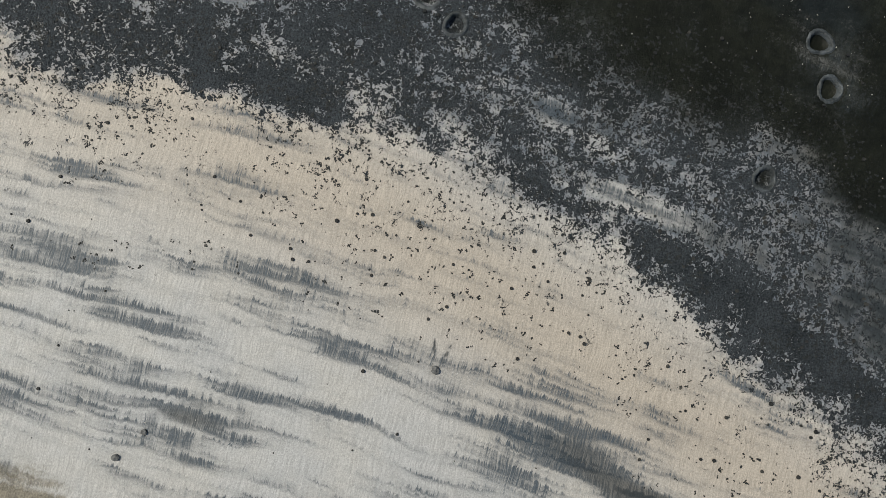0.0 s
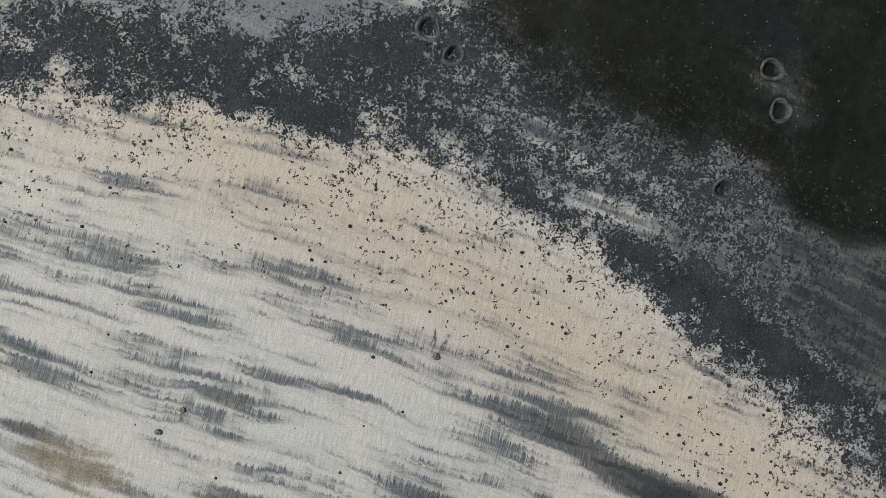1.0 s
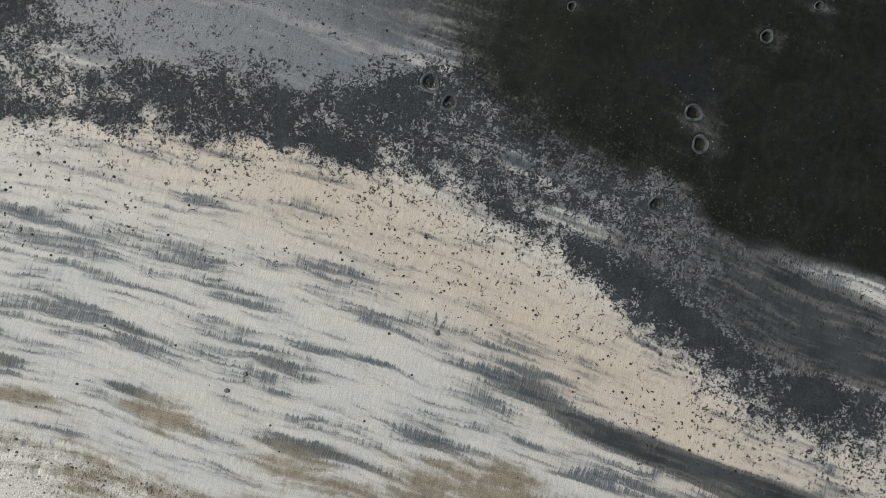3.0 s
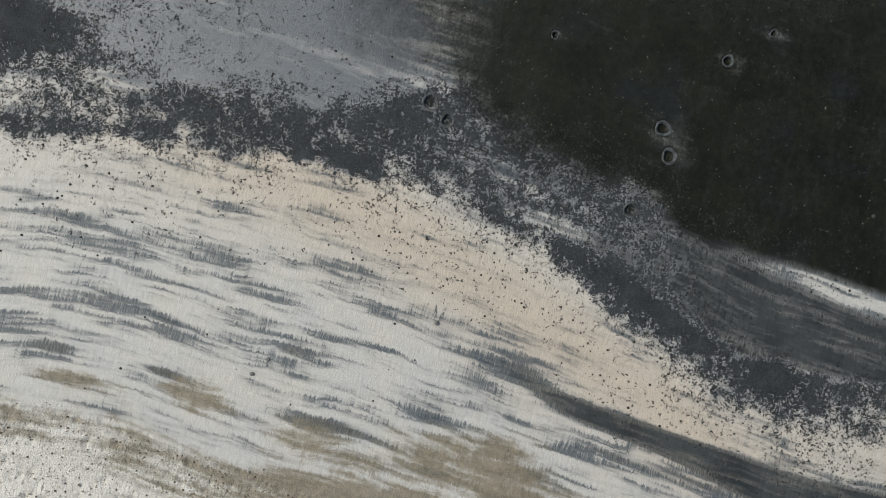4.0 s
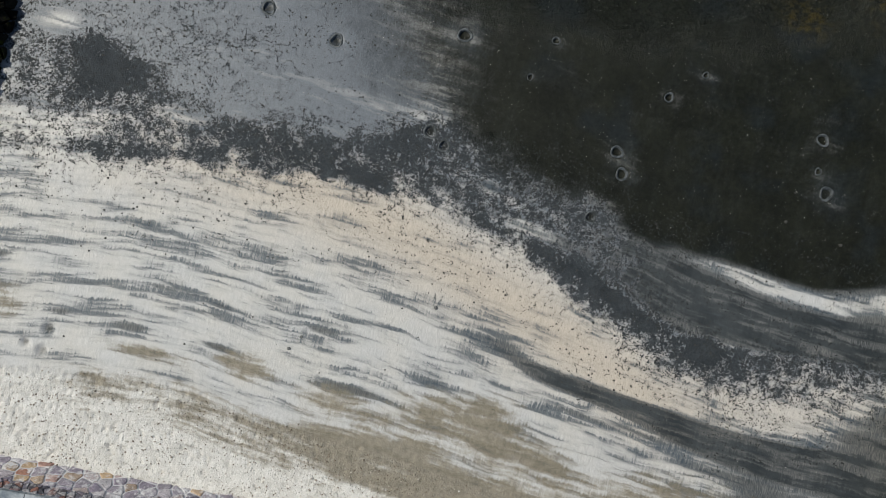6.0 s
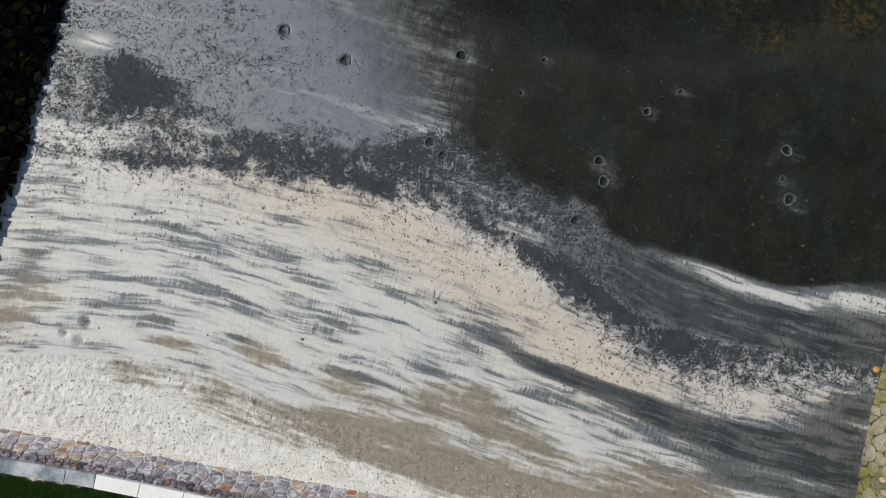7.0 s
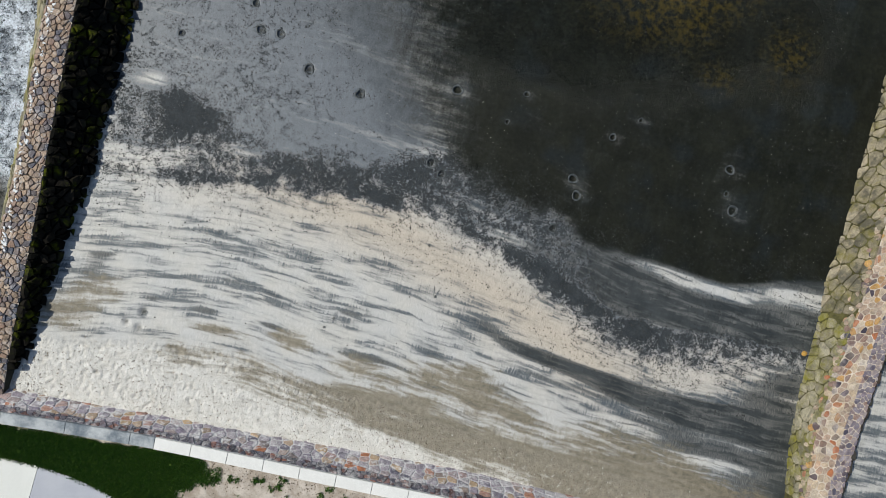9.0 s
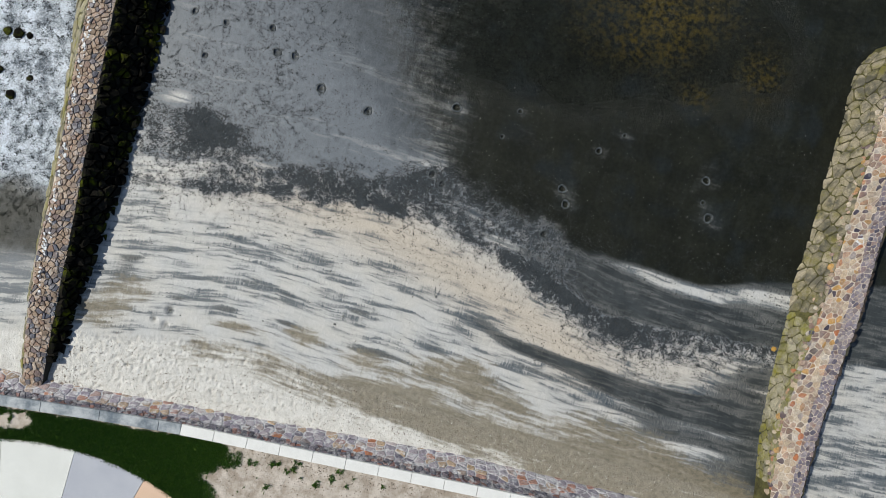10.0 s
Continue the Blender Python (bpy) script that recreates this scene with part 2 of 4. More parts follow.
    h = m.sum("MULTIPLY_ADD", m.sum("MULTIPLY", mudfac, m.step(m.cells(flat, 16.0), 0.05, 0.16)), -0.006, h)
    spec = m.sum("MULTIPLY_ADD", m.sum("MAXIMUM", mudfac, crust), -0.22, 0.36)
    spec = m.sum("MULTIPLY_ADD", rough_mud, 0.06, spec)
    spec = m.sum("MULTIPLY_ADD", gloss, 0.75, spec)
    return m.finish(col, rough, m.bump(h, 1.0, 1.0), spec)


def stone_material(name, stops, moss=0.0, moss_color=(0.10, 0.11, 0.015), rough=0.8, pale=0.0, spec=0.4, mud=0.0):
    """Field stone: one tone a stone, veins, blotches, with moss or whitish mortar smears."""
    m = Tree(name)
    p = m.place()
    c = m.ramp(m.chance(), stops)
    blot = m.noise(p, 5.0, 5.0, 0.65)
    fine = m.noise(p, 32.0, 4.0, 0.7)
    c = m.mix(m.step(blot, 0.3, 0.7), m.mix(1.0, c, (0.62, 0.62, 0.63), "MULTIPLY"), c)
    c = m.mix(m.step(fine, 0.3, 0.75), m.mix(1.0, c, (0.66, 0.65, 0.64), "MULTIPLY"), m.mix(1.0, c, (1.35, 1.33, 1.30), "MULTIPLY"))
    if pale:
        c = m.mix(m.sum("MULTIPLY", m.step(m.noise(p, 3.4, 5.0, 0.75), 0.49, 0.62), pale), c, (0.68, 0.66, 0.66))
    if moss:
        c = m.mix(m.sum("MULTIPLY", m.step(m.noise(p, 1.3, 5.0, 0.7), 0.62 - 0.3 * moss, 0.86 - 0.3 * moss), 0.9), c,
                  m.mix(fine, tuple(q * 0.55 for q in moss_color), moss_color))
    if mud:
        c = m.mix(m.sum("MULTIPLY", m.step(m.noise(p, 1.1, 5.0, 0.7), 0.47, 0.62), mud), c, (0.060, 0.058, 0.046))
    h = m.sum("ADD", m.sum("MULTIPLY", blot, 0.05), m.sum("MULTIPLY", fine, 0.025))
    return m.finish(c, m.sum("MULTIPLY_ADD", fine, 0.2, rough - 0.1), m.bump(h, 0.9, 1.0), spec)


def plain_material(name, a, b, scale=4.0, rough=0.85, relief=0.004, fleck=30.0, spec=0.4):
    """Two tones blended at two scales, with fine relief."""
    m = Tree(name)
    p = m.place()
    big, small = m.noise(p, scale, 5.0, 0.65), m.noise(p, fleck, 4.0, 0.7)
    c = m.mix(m.step(big, 0.32, 0.68), a, b)
    c = m.mix(m.step(small, 0.3, 0.8), m.mix(1.0, c, (0.8, 0.8, 0.8), "MULTIPLY"), c)
    h = m.sum("ADD", m.sum("MULTIPLY", small, 1.0), m.sum("MULTIPLY", big, 2.0))
    return m.finish(c, rough, m.bump(h, 1.0, relief), spec)


def chance_material(name, stops, rough=0.7, relief=0.003, by_island=True):
    """Small loose bits: a tone each."""
    m = Tree(name)
    c = m.ramp(m.island() if by_island else m.chance(), stops)
    n = m.noise(m.place(), 60.0, 3.0, 0.6)
    c = m.mix(m.step(n, 0.3, 0.7), m.mix(1.0, c, (0.7, 0.7, 0.7), "MULTIPLY"), c)
    return m.finish(c, rough, m.bump(n, 0.8, relief), 0.4)


BEACH = beach_material()
MORTAR = plain_material("mortar", (0.46, 0.38, 0.30), (0.74, 0.65, 0.55), 2.0, 0.9, 0.01)
MORTAR_PALE = plain_material("pale_mortar", (0.60, 0.58, 0.58), (0.78, 0.76, 0.77), 2.5, 0.9, 0.01)
# dark tones stand for shade between stones on the sides away from the sun
SHADED_FILL = plain_material("shaded_wet_fill", (0.012, 0.012, 0.010), (0.03, 0.03, 0.022), 2.0, 0.9, 0.02)
CONCRETE = plain_material("weathered_concrete", (0.13, 0.16, 0.19), (0.48, 0.50, 0.51), 1.3, 0.9, 0.004)
SLAB_WHITE = plain_material("white_slab", (0.74, 0.73, 0.70), (0.80, 0.79, 0.76), 1.2, 0.8, 0.002)
PATH_WHITE = plain_material("cream_concrete", (0.70, 0.70, 0.66), (0.76, 0.76, 0.72), 0.8, 0.85, 0.002)
PATH_GREY = plain_material("lavender_grey_concrete", (0.42, 0.43, 0.48), (0.47, 0.48, 0.52), 0.8, 0.85, 0.002)
PATH_PEACH = plain_material("peach_concrete", (0.68, 0.47, 0.33), (0.73, 0.52, 0.38), 0.8, 0.85, 0.002)
# dark colour for the coping's shadow line; no surface uses it
SHADOW_LINE = plain_material("coping_shadow_line", (0.05, 0.06, 0.07), (0.09, 0.10, 0.11), 3.0, 0.9, 0.003)
COBBLE = stone_material("mixed_cobble", [(0.0, (0.56, 0.46, 0.34)), (0.14, (0.30, 0.20, 0.17)), (0.28, (0.64, 0.51, 0.36)), (0.38, (0.48, 0.17, 0.07)), (0.46, (0.58, 0.50, 0.40)),
                                         (0.60, (0.60, 0.47, 0.33)), (0.66, (0.06, 0.055, 0.085)), (0.74, (0.34, 0.23, 0.19)), (0.83, (0.58, 0.34, 0.11)), (0.9, (0.16, 0.13, 0.16)), (1.0, (0.68, 0.60, 0.50))], pale=0.12)
VIOLET_COBBLE = stone_material("violet_cobble", [(0.0, (0.34, 0.29, 0.31)), (0.25, (0.17, 0.15, 0.20)), (0.45, (0.44, 0.37, 0.36)), (0.6, (0.09, 0.085, 0.13)), (0.72, (0.36, 0.24, 0.19)), (0.85, (0.26, 0.23, 0.29)), (1.0, (0.52, 0.46, 0.44))], pale=0.15)
BROWN_COBBLE = stone_material("brown_cobble", [(0.0, (0.30, 0.22, 0.16)), (0.3, (0.46, 0.34, 0.25)), (0.5, (0.20, 0.17, 0.17)), (0.65, (0.11, 0.12, 0.16)),
                                               (0.8, (0.38, 0.25, 0.18)), (1.0, (0.60, 0.49, 0.39))], pale=0.3)
# near-black tones carry the unlit side's shade; the moss is its own colour
MOSSY_SHADED = stone_material("shaded_mossy_boulder", [(0.0, (0.004, 0.004, 0.0035)), (0.6, (0.009, 0.0085, 0.007)), (1.0, (0.024, 0.021, 0.017))], moss=0.40, moss_color=(0.115, 0.135, 0.004), spec=0.06, rough=0.9)
ALGAE_STONE = stone_material("algae_stone", [(0.0, (0.36, 0.33, 0.23)), (0.5, (0.46, 0.42, 0.31)), (1.0, (0.30, 0.27, 0.19))], moss=0.66, moss_color=(0.25, 0.23, 0.016), mud=0.45)
SHORE_STONE = stone_material("buff_shore_stone", [(0.0, (0.32, 0.28, 0.19)), (0.5, (0.46, 0.40, 0.29)), (1.0, (0.20, 0.18, 0.12))], moss=0.55, moss_color=(0.20, 0.175, 0.03), mud=0.75)
# the far side's shade is put into these dark tones, with moss over them
SHADED_STONE = stone_material("shaded_side_stone", [(0.0, (0.025, 0.022, 0.02)), (0.5, (0.06, 0.042, 0.032)), (1.0, (0.04, 0.04, 0.034))], moss=0.4)
WALL_STONE = stone_material("violet_wall_stone", [(0.0, (0.48, 0.43, 0.47)), (0.2, (0.32, 0.28, 0.35)), (0.38, (0.58, 0.52, 0.53)), (0.47, (0.50, 0.20, 0.10)), (0.54, (0.46, 0.40, 0.43)),
                                                  (0.66, (0.62, 0.45, 0.28)), (0.75, (0.17, 0.16, 0.21)), (0.86, (0.42, 0.38, 0.43)), (1.0, (0.68, 0.64, 0.66))], pale=0.9)
LEDGE_STONE = stone_material("dark_ledge_rubble", [(0.0, (0.10, 0.10, 0.13)), (0.4, (0.24, 0.22, 0.26)), (0.6, (0.34, 0.16, 0.12)), (0.75, (0.07, 0.07, 0.09)), (1.0, (0.42, 0.40, 0.42))], pale=0.5)
ALGAE_FILL = plain_material("algae_fill", (0.05, 0.045, 0.015), (0.13, 0.12, 0.04), 3.0, 0.9, 0.02)
# mud made lighter to stand for the sunlit crescent on the rims
BURROW = plain_material("sunlit_rim_mud", (0.020, 0.024, 0.024), (0.11, 0.122, 0.128), 7.0, 0.42, 0.012, 34.0)
WHITEWASH = plain_material("dried_droppings", (0.72, 0.72, 0.72), (0.82, 0.82, 0.82), 6.0, 0.9, 0.004)
FLAKE = chance_material("dark_flake", [(0.0, (0.012, 0.014, 0.014)), (0.7, (0.022, 0.025, 0.024)), (1.0, (0.036, 0.037, 0.032))])
PEBBLE = chance_material("dark_pebble", [(0.0, (0.014, 0.015, 0.015)), (1.0, (0.05, 0.048, 0.042))])
SHELL = chance_material("white_shell", [(0.0, (0.5, 0.48, 0.42)), (1.0, (0.8, 0.78, 0.72))], 0.45)
SOIL = plain_material("dry_soil", (0.36, 0.30, 0.24), (0.62, 0.55, 0.48), 2.2, 0.95, 0.03, 16.0)
TURF = plain_material("turf", (0.020, 0.040, 0.008), (0.035, 0.060, 0.012), 3.0, 0.95, 0.03, 22.0)
GRASS = chance_material("grass", [(0.0, (0.02, 0.065, 0.006)), (0.6, (0.05, 0.14, 0.012)), (1.0, (0.13, 0.21, 0.03))], 0.6)
GRAVEL = chance_material("soil_gravel", [(0.0, (0.10, 0.07, 0.05)), (0.5, (0.26, 0.21, 0.16)), (1.0, (0.6, 0.55, 0.48))], 0.9)
RUST = plain_material("ochre_sponge", (0.38, 0.20, 0.04), (0.55, 0.34, 0.08), 20.0, 0.8, 0.01)
BIRD_GREY = plain_material("dark_sea_stone", (0.10, 0.10, 0.10), (0.2, 0.2, 0.19), 20.0, 0.7, 0.005)


# ---- building helpers ----
def mesh_of(name, verts, faces, material, smooth=True):
    me = bpy.data.meshes.new(name)
    me.from_pydata(verts, [], faces)
    me.materials.append(material)
    if smooth:
        me.polygons.foreach_set("use_smooth", [True] * len(me.polygons))
    me.update()
    return me


def part(name, bm, material, parent=None, label=""):
    """Links a bmesh as one mesh object, under a thing where one is given."""
    me = bpy.data.meshes.new(name)
    bm.to_mesh(me)
    bm.free()
    me.materials.append(material)
    ob = new(name, me)
    ob.parent = parent
    return tagged(ob, label) if label else ob


def ease(v, lo, hi):
    t = np.clip((v - lo) / (hi - lo), 0, 1)
    return t * t * (3 - 2 * t)


def rail(points):
    """A gently rounded line through points, as a function of its first coordinate."""
    a, b = np.array(sorted(points), float).T
    s = np.linspace(a[0], a[-1], 500)
    v = np.interp(s, a, b)
    k = np.hanning(27)
    k /= k.sum()
    v = np.convolve(np.pad(v, 13, mode="reflect", reflect_type="odd"), k, "valid")
    return lambda q: np.interp(q, s, v)


TABLES = {}


def value_noise(x, y, cell, seed):
    """Smooth noise from 0 to 1 on a plan, cell metres wide."""
    if seed not in TABLES:
        TABLES[seed] = np.random.default_rng(seed).random((256, 256))
    g = TABLES[seed]
    x, y = x / cell + 91.3, y / cell + 57.7
    i, j = np.floor(x).astype(int), np.floor(y).astype(int)
    a, b = x - i, y - j
    a, b = a * a * (3 - 2 * a), b * b * (3 - 2 * b)
    i, j = i % 255, j % 255
    return (g[i, j] * (1 - a) + g[i + 1, j] * a) * (1 - b) + (g[i, j + 1] * (1 - a) + g[i + 1, j + 1] * a) * b


def layered(x, y, cell, seed):
    return (value_noise(x, y, cell, seed) * 4 + value_noise(x, y, cell / 2, seed + 1) * 2 + value_noise(x, y, cell / 4, seed + 2)) / 7


# ---- the lie of the beach: it falls away from the seawall's corner ----
SAND_TOP = rail([(-40, 3.9), (-16, 3.6), (-13.69, 3.27), (-11.68, 2.69), (-9.33, 2.55), (-6.49, 2.26), (-4.1, 1.97), (-2.19, 1.22), (-0.26, 0.39), (1.43, -0.68), (3.12, -1.39), (5.06, -2.7), (7, -3.49), (8.95, -3.49), (11.15, -3.77), (14.35, -4.44), (19, -5.3), (40, -9)])
RUN_TOP = rail([(-40, 4.5), (-16, 3.4), (-8, 2.6), (-3, 1.5), (2, -0.2), (7, -2.4), (12, -3.9), (19, -5.3), (40, -9)])
BAND_TOP = rail([(-40, 6.2), (-16, 6.0), (-13.15, 5.9), (-11.04, 5.93), (-9.37, 4.87), (-7.7, 3.93), (-5.55, 3.71), (-3.16, 3.26), (-0.76, 2.68), (1.42, 1.97), (3.84, 1.03), (5.3, 0.43), (9, -1.0), (40, -4)])
DRY_LINE = rail([(-40, -2.6), (-18, -3.1), (-15.98, -3.36), (-12.97, -3.47), (-10.4, -3.63), (-7.35, -4.23), (-5.45, -5.1), (-2.13, -5.93), (0.26, -6.83), (3.86, -7.96), (7.48, -8.92), (12.34, -10.25), (19, -12), (40, -16)])
MUD_EDGE = rail([(-3.73, 12.12), (-3.11, 10.66), (-2.24, 8.24), (-1.14, 5.33), (-0.04, 3.53), (1.41, 2.17), (3.84, 1.15), (5.54, 0.36), (7.49, -0.45), (9.45, -1.07), (11.16, -1.64), (12.64, -1.42), (14.87, -1.41), (40, -2.4), (-14, 45)])
LONG_BAND = rail([(1.68, -3.5), (2.64, -3.86), (4.09, -4.31), (6.03, -4.98), (8.21, -5.79), (10.4, -6.27), (13.34, -6.71), (-4, -1.5), (19, -8)])
PALE_RIDGE = rail([(3.84, 0.42), (6.03, -0.22), (7.98, -0.88), (9.93, -1.6), (11.41, -2.01), (12.88, -1.95), (14.86, -2.31), (-4, 3.5), (19, -2.4)])


MUD_LOW = rail([(-14, 30), (-5, 12), (-2.0, 4.6), (0.03, 3.15), (0.35, 2.6), (0.98, 1.98), (1.62, 1.67), (2.57, 1.29), (3.69, 0.99), (4.73, 0.61), (5.84, 0.11), (7.49, -0.45), (9.45, -1.07), (11.16, -1.64), (12.64, -1.42), (14.87, -1.41), (40, -2.4)])


def beach_z(x, y):
    cx, cy = np.clip(x, -26, 26), np.clip(y, -14, 16)
    return -0.02983 * cx - 0.02854 * cy


def run_angle(x, y):
    """The way the streaks run."""
    k = np.clip((RUN_TOP(x) - y) / (RUN_TOP(x) - DRY_LINE(x)), -0.5, 1.3)
    e = 0.6
    return np.arctan((1 - k) * (RUN_TOP(x + e) - RUN_TOP(x - e)) / (2 * e) + k * (DRY_LINE(x + e) - DRY_LINE(x - e)) / (2 * e))


def spaced(core, lo, hi, step):
    grown, v, s = [], hi, step
    while v < 2500:
        s *= 1.35
        v += s
        grown.append(v)
    below, v, s = [], lo, step
    while v > -2500:
        s *= 1.35
        v -= s
        below.append(v)
    return np.array(below[::-1] + list(core) + grown)


GX = spaced(np.arange(-20, 20.001, 0.055), -20, 20, 0.055)
GY = spaced(np.arange(-11.5, 12.301, 0.055), -11.5, 12.3, 0.055)
XX, YY = np.meshgrid(GX, GY)
TOP, BAND, DRYL = SAND_TOP(XX), BAND_TOP(XX), DRY_LINE(XX)
RUN = run_angle(XX, YY)
EDGE = TOP + np.interp(XX, (-9, -5, 0, 4, 6, 8.5), (0.0, 0.1, 0.75, 0.9, 0.6, 0.1))
BELOW = TOP - YY
WOB = layered(XX, YY, 2.2, 5) - 0.5
WOBS = layered(XX, YY, 0.7, 9) - 0.5

f_dark = 0.335 + 0.10 * ease(BELOW, 0.9, 2.2) * (1 - ease(BELOW, 4.6, 6.0))
f_flake, f_mud, f_damp, f_dry = (np.zeros(XX.shape) for _ in range(4))
f_wet, f_beige, f_algae, f_rough = (np.zeros(XX.shape) for _ in range(4))
f_z = beach_z(XX, YY)


def patch(field, x, y, length, width, amount, turn=None, crisp=2.0):
    """Adds a long soft patch, lying along the run of the streaks."""
    r = math.hypot(length, width) * 1.7
    iy, ix = np.searchsorted(GY, (y - r, y + r)), np.searchsorted(GX, (x - r, x + r))
    s = (slice(*iy), slice(*ix))
    a = RUN[s] if turn is None else radians(turn)
    dx, dy = XX[s] - x, YY[s] - y
    p, q = (dx * np.cos(a) + dy * np.sin(a)) / (length / 2), (-dx * np.sin(a) + dy * np.cos(a)) / (width / 2)
    field[s] += amount * np.exp(-(np.abs(p) ** (crisp + 0.6)) - np.abs(q) ** crisp)


PITS = []


def pit(x, y, r, depth=0.085):
    """A hole with a low rim, kept open by water."""
    s = (slice(*np.searchsorted(GY, (y - 3 * r, y + 3 * r))), slice(*np.searchsorted(GX, (x - 3 * r, x + 3 * r))))
    q = np.hypot(XX[s] - x, YY[s] - y) / r
    f_z[s] += -depth * np.exp(-((q / 0.95) ** 6))
    patch(f_mud, x + 0.4 * r, y - 0.3 * r, 6.0 * r, 4.6 * r, -0.25, -25)
    patch(f_mud, x, y, 1.7 * r, 1.7 * r, 0.9, 0)
    PITS.append((x, y, r))


# zones
MID_L = np.interp(YY, (-6, 0, 5, 10, 20), (-17.1, -15.9, -14.95, -14.0, -12))
MID_R = 16.55 + 0.29 * np.clip(YY, -14, 20)
IN_BAY = ease(XX - MID_L, -0.2, 0.2) * (1 - ease(XX - MID_R, -0.2, 0.2))
f_dry += ease(DRYL + 0.5 * WOB + 0.25 * WOBS - YY, -0.15, 0.75)
f_beige += np.exp(-((BELOW - 0.9 - 0.12 * np.clip(XX, -8, 6)) / 1.6) ** 2) * ease(XX, -14, -3) * (1 - 0.5 * ease(XX, 5, 9)) * 0.9
f_dark -= 0.12 * f_beige
# blue-grey wet sand seaward of the crust
BAND = np.where(XX > -3, BAND * (1 - ease(XX, -3, 0)) + ease(XX, -3, 0) * np.maximum(BAND, MUD_LOW(np.maximum(XX, 0.4)) + 0.1), BAND)
f_wet += ease(YY - BAND + 0.3 * WOB, -1.1, 0.1) * 0.95 * (1 - 0.9 * ease(XX + 0.8 * WOB, -2.5, 0.8))
# crust of flakes, with a thinning scatter on both sides
spread = ease(XX, 0.5, 5)
crust = ease(YY - EDGE + 0.8 * WOB + 0.5 * WOBS, -0.6 - 1.1 * spread, 0.45 + 0.1 * spread) * (1 - ease(YY - BAND - 0.9 * ease(XX, -3, 0) + 0.9 * WOB + 0.6 * WOBS, -0.4, 0.6))
crust *= 0.35 + 0.65 * ease(XX + 1.6 * WOB, -12.0, -9.5)
f_flake += crust * (0.50 + 0.11 * ease(XX, -5, -1) - 0.48 * ease(XX, 3.5, 7.5))
under = EDGE - YY
halo = np.exp(-np.clip(under, 0, 9) / (1.1 + 0.5 * ease(XX, -1, 6))) * ease(under, -0.5, 0.1)
f_flake += halo * (0.38 + 0.06 * ease(XX, -1, 2) - 0.06 * ease(XX, -4, 3) + 0.15 * ease(XX, 3, 8))
f_flake += 0.24 * np.exp(-np.clip(YY - BAND, 0, 9) / 1.3) * ease(YY - BAND, -0.3, 0.2) * (1 - ease(XX, -3, 1))
f_flake += (0.20 + 0.35 * WOB) * ease(YY, 3.6, 6) * (1 - ease(XX, -7, 0)) * ease(XX, -15.5, -13)
# mud flat: it deepens slowly on one side, and ends crisply where the pale ridge borders it
off = YY - MUD_EDGE(XX)
start = np.interp(YY, (2.0, 3.1, 4.6, 8.2, 12, 40), (0.2, -1.7, -3.6, -7.6, -11, -30))
side = ease(XX + 1.1 * WOB + 0.3 * WOBS, start - 0.8, np.interp(YY, (2.5, 6, 12), (1.2, 2.4, 4.2)))
turn_in = ease(XX, -4.0, 0.6)
low_edge = (BAND + 0.25) * (1 - turn_in) + MUD_LOW(np.maximum(XX, -0.6)) * turn_in
soft = 0.25 + 0.95 * (1 - ease(XX, 2, 7))
f_mud += side * ease(YY - low_edge + 0.9 * WOBS * (1 - ease(XX, 4, 8)) + 0.1 * WOBS, -0.35 * (1 - ease(XX, 5, 9)) - 0.1, soft)
# black sand between the mud and the pale sand
blk = ease(XX, 2.0, 5.0) * ease(YY - EDGE + 0.25 * WOBS, -0.15, 0.35) * (1 - ease(YY - MUD_LOW(XX), 0.2, 0.6))
f_dark += 1.0 * blk
f_wet *= 1 - 0.85 * blk
f_dark += 0.55 * ease(XX, -3, 1) * (1 - blk) * ease(YY - EDGE, 0.0, 0.5)
ridge = YY - PALE_RIDGE(XX)
f_dark -= ease(XX, 5.5, 10.0) * 0.95 * np.exp(-((ridge - 0.06) / (0.22 + 0.014 * (XX - 5))) ** 2) * IN_BAY
# grey, darker streaks towards the lower beach at one end
lower = ease(XX, 1.0, 8.0) * ease(LONG_BAND(XX) - YY, 0.1, 0.5) * (1 - ease(DRYL - YY, -0.6, 0.6))
f_dark += 0.16 * lower + 0.42 * ease(XX, 6, 12) * ease(LONG_BAND(XX) - YY, 0.2, 1.4) * IN_BAY
f_dark += 0.35 * ease(XX, 10.0, 13.0) * ease(BELOW, -1.5, 0.5) * IN_BAY
band = YY - LONG_BAND(XX)
f_dark += 1.0 * ease(XX, 1.2, 3.0) * (1 - ease(np.abs(band + 0.1 + 0.05 * (XX - 3)), 0.10 + 0.035 * (XX - 2), 0.34 + 0.05 * (XX - 2))) * IN_BAY
f_dark -= 0.14 * np.exp(-((XX + 2.0) / 5.5) ** 2 - ((YY + 2.6 + 0.2 * XX) / 1.3) ** 2)
# damp sand of the upper beach
f_damp += ease(DRYL - YY, -0.8, 0.5) * ease(XX, -8.5, 0.5) * (0.62 + 0.35 * ease(XX, 2, 9)) * (1 - 0.62 * ease(DRYL - YY, 0.9, 2.4) * (1 - ease(XX, 5, 10)))
f_damp += 0.3 * ease(XX, 4, 9) * ease(DRYL - YY, -1.0, 0.3) * IN_BAY
f_damp += 0.46 * ease(DRYL - YY, -0.3, 0.2) * (1 - ease(DRYL - YY + 0.8 * WOB, 0.7, 2.0)) * ease(XX, -13.5, -9)
f_damp *= 1 - 0.55 * ease(XX, 6, 12)
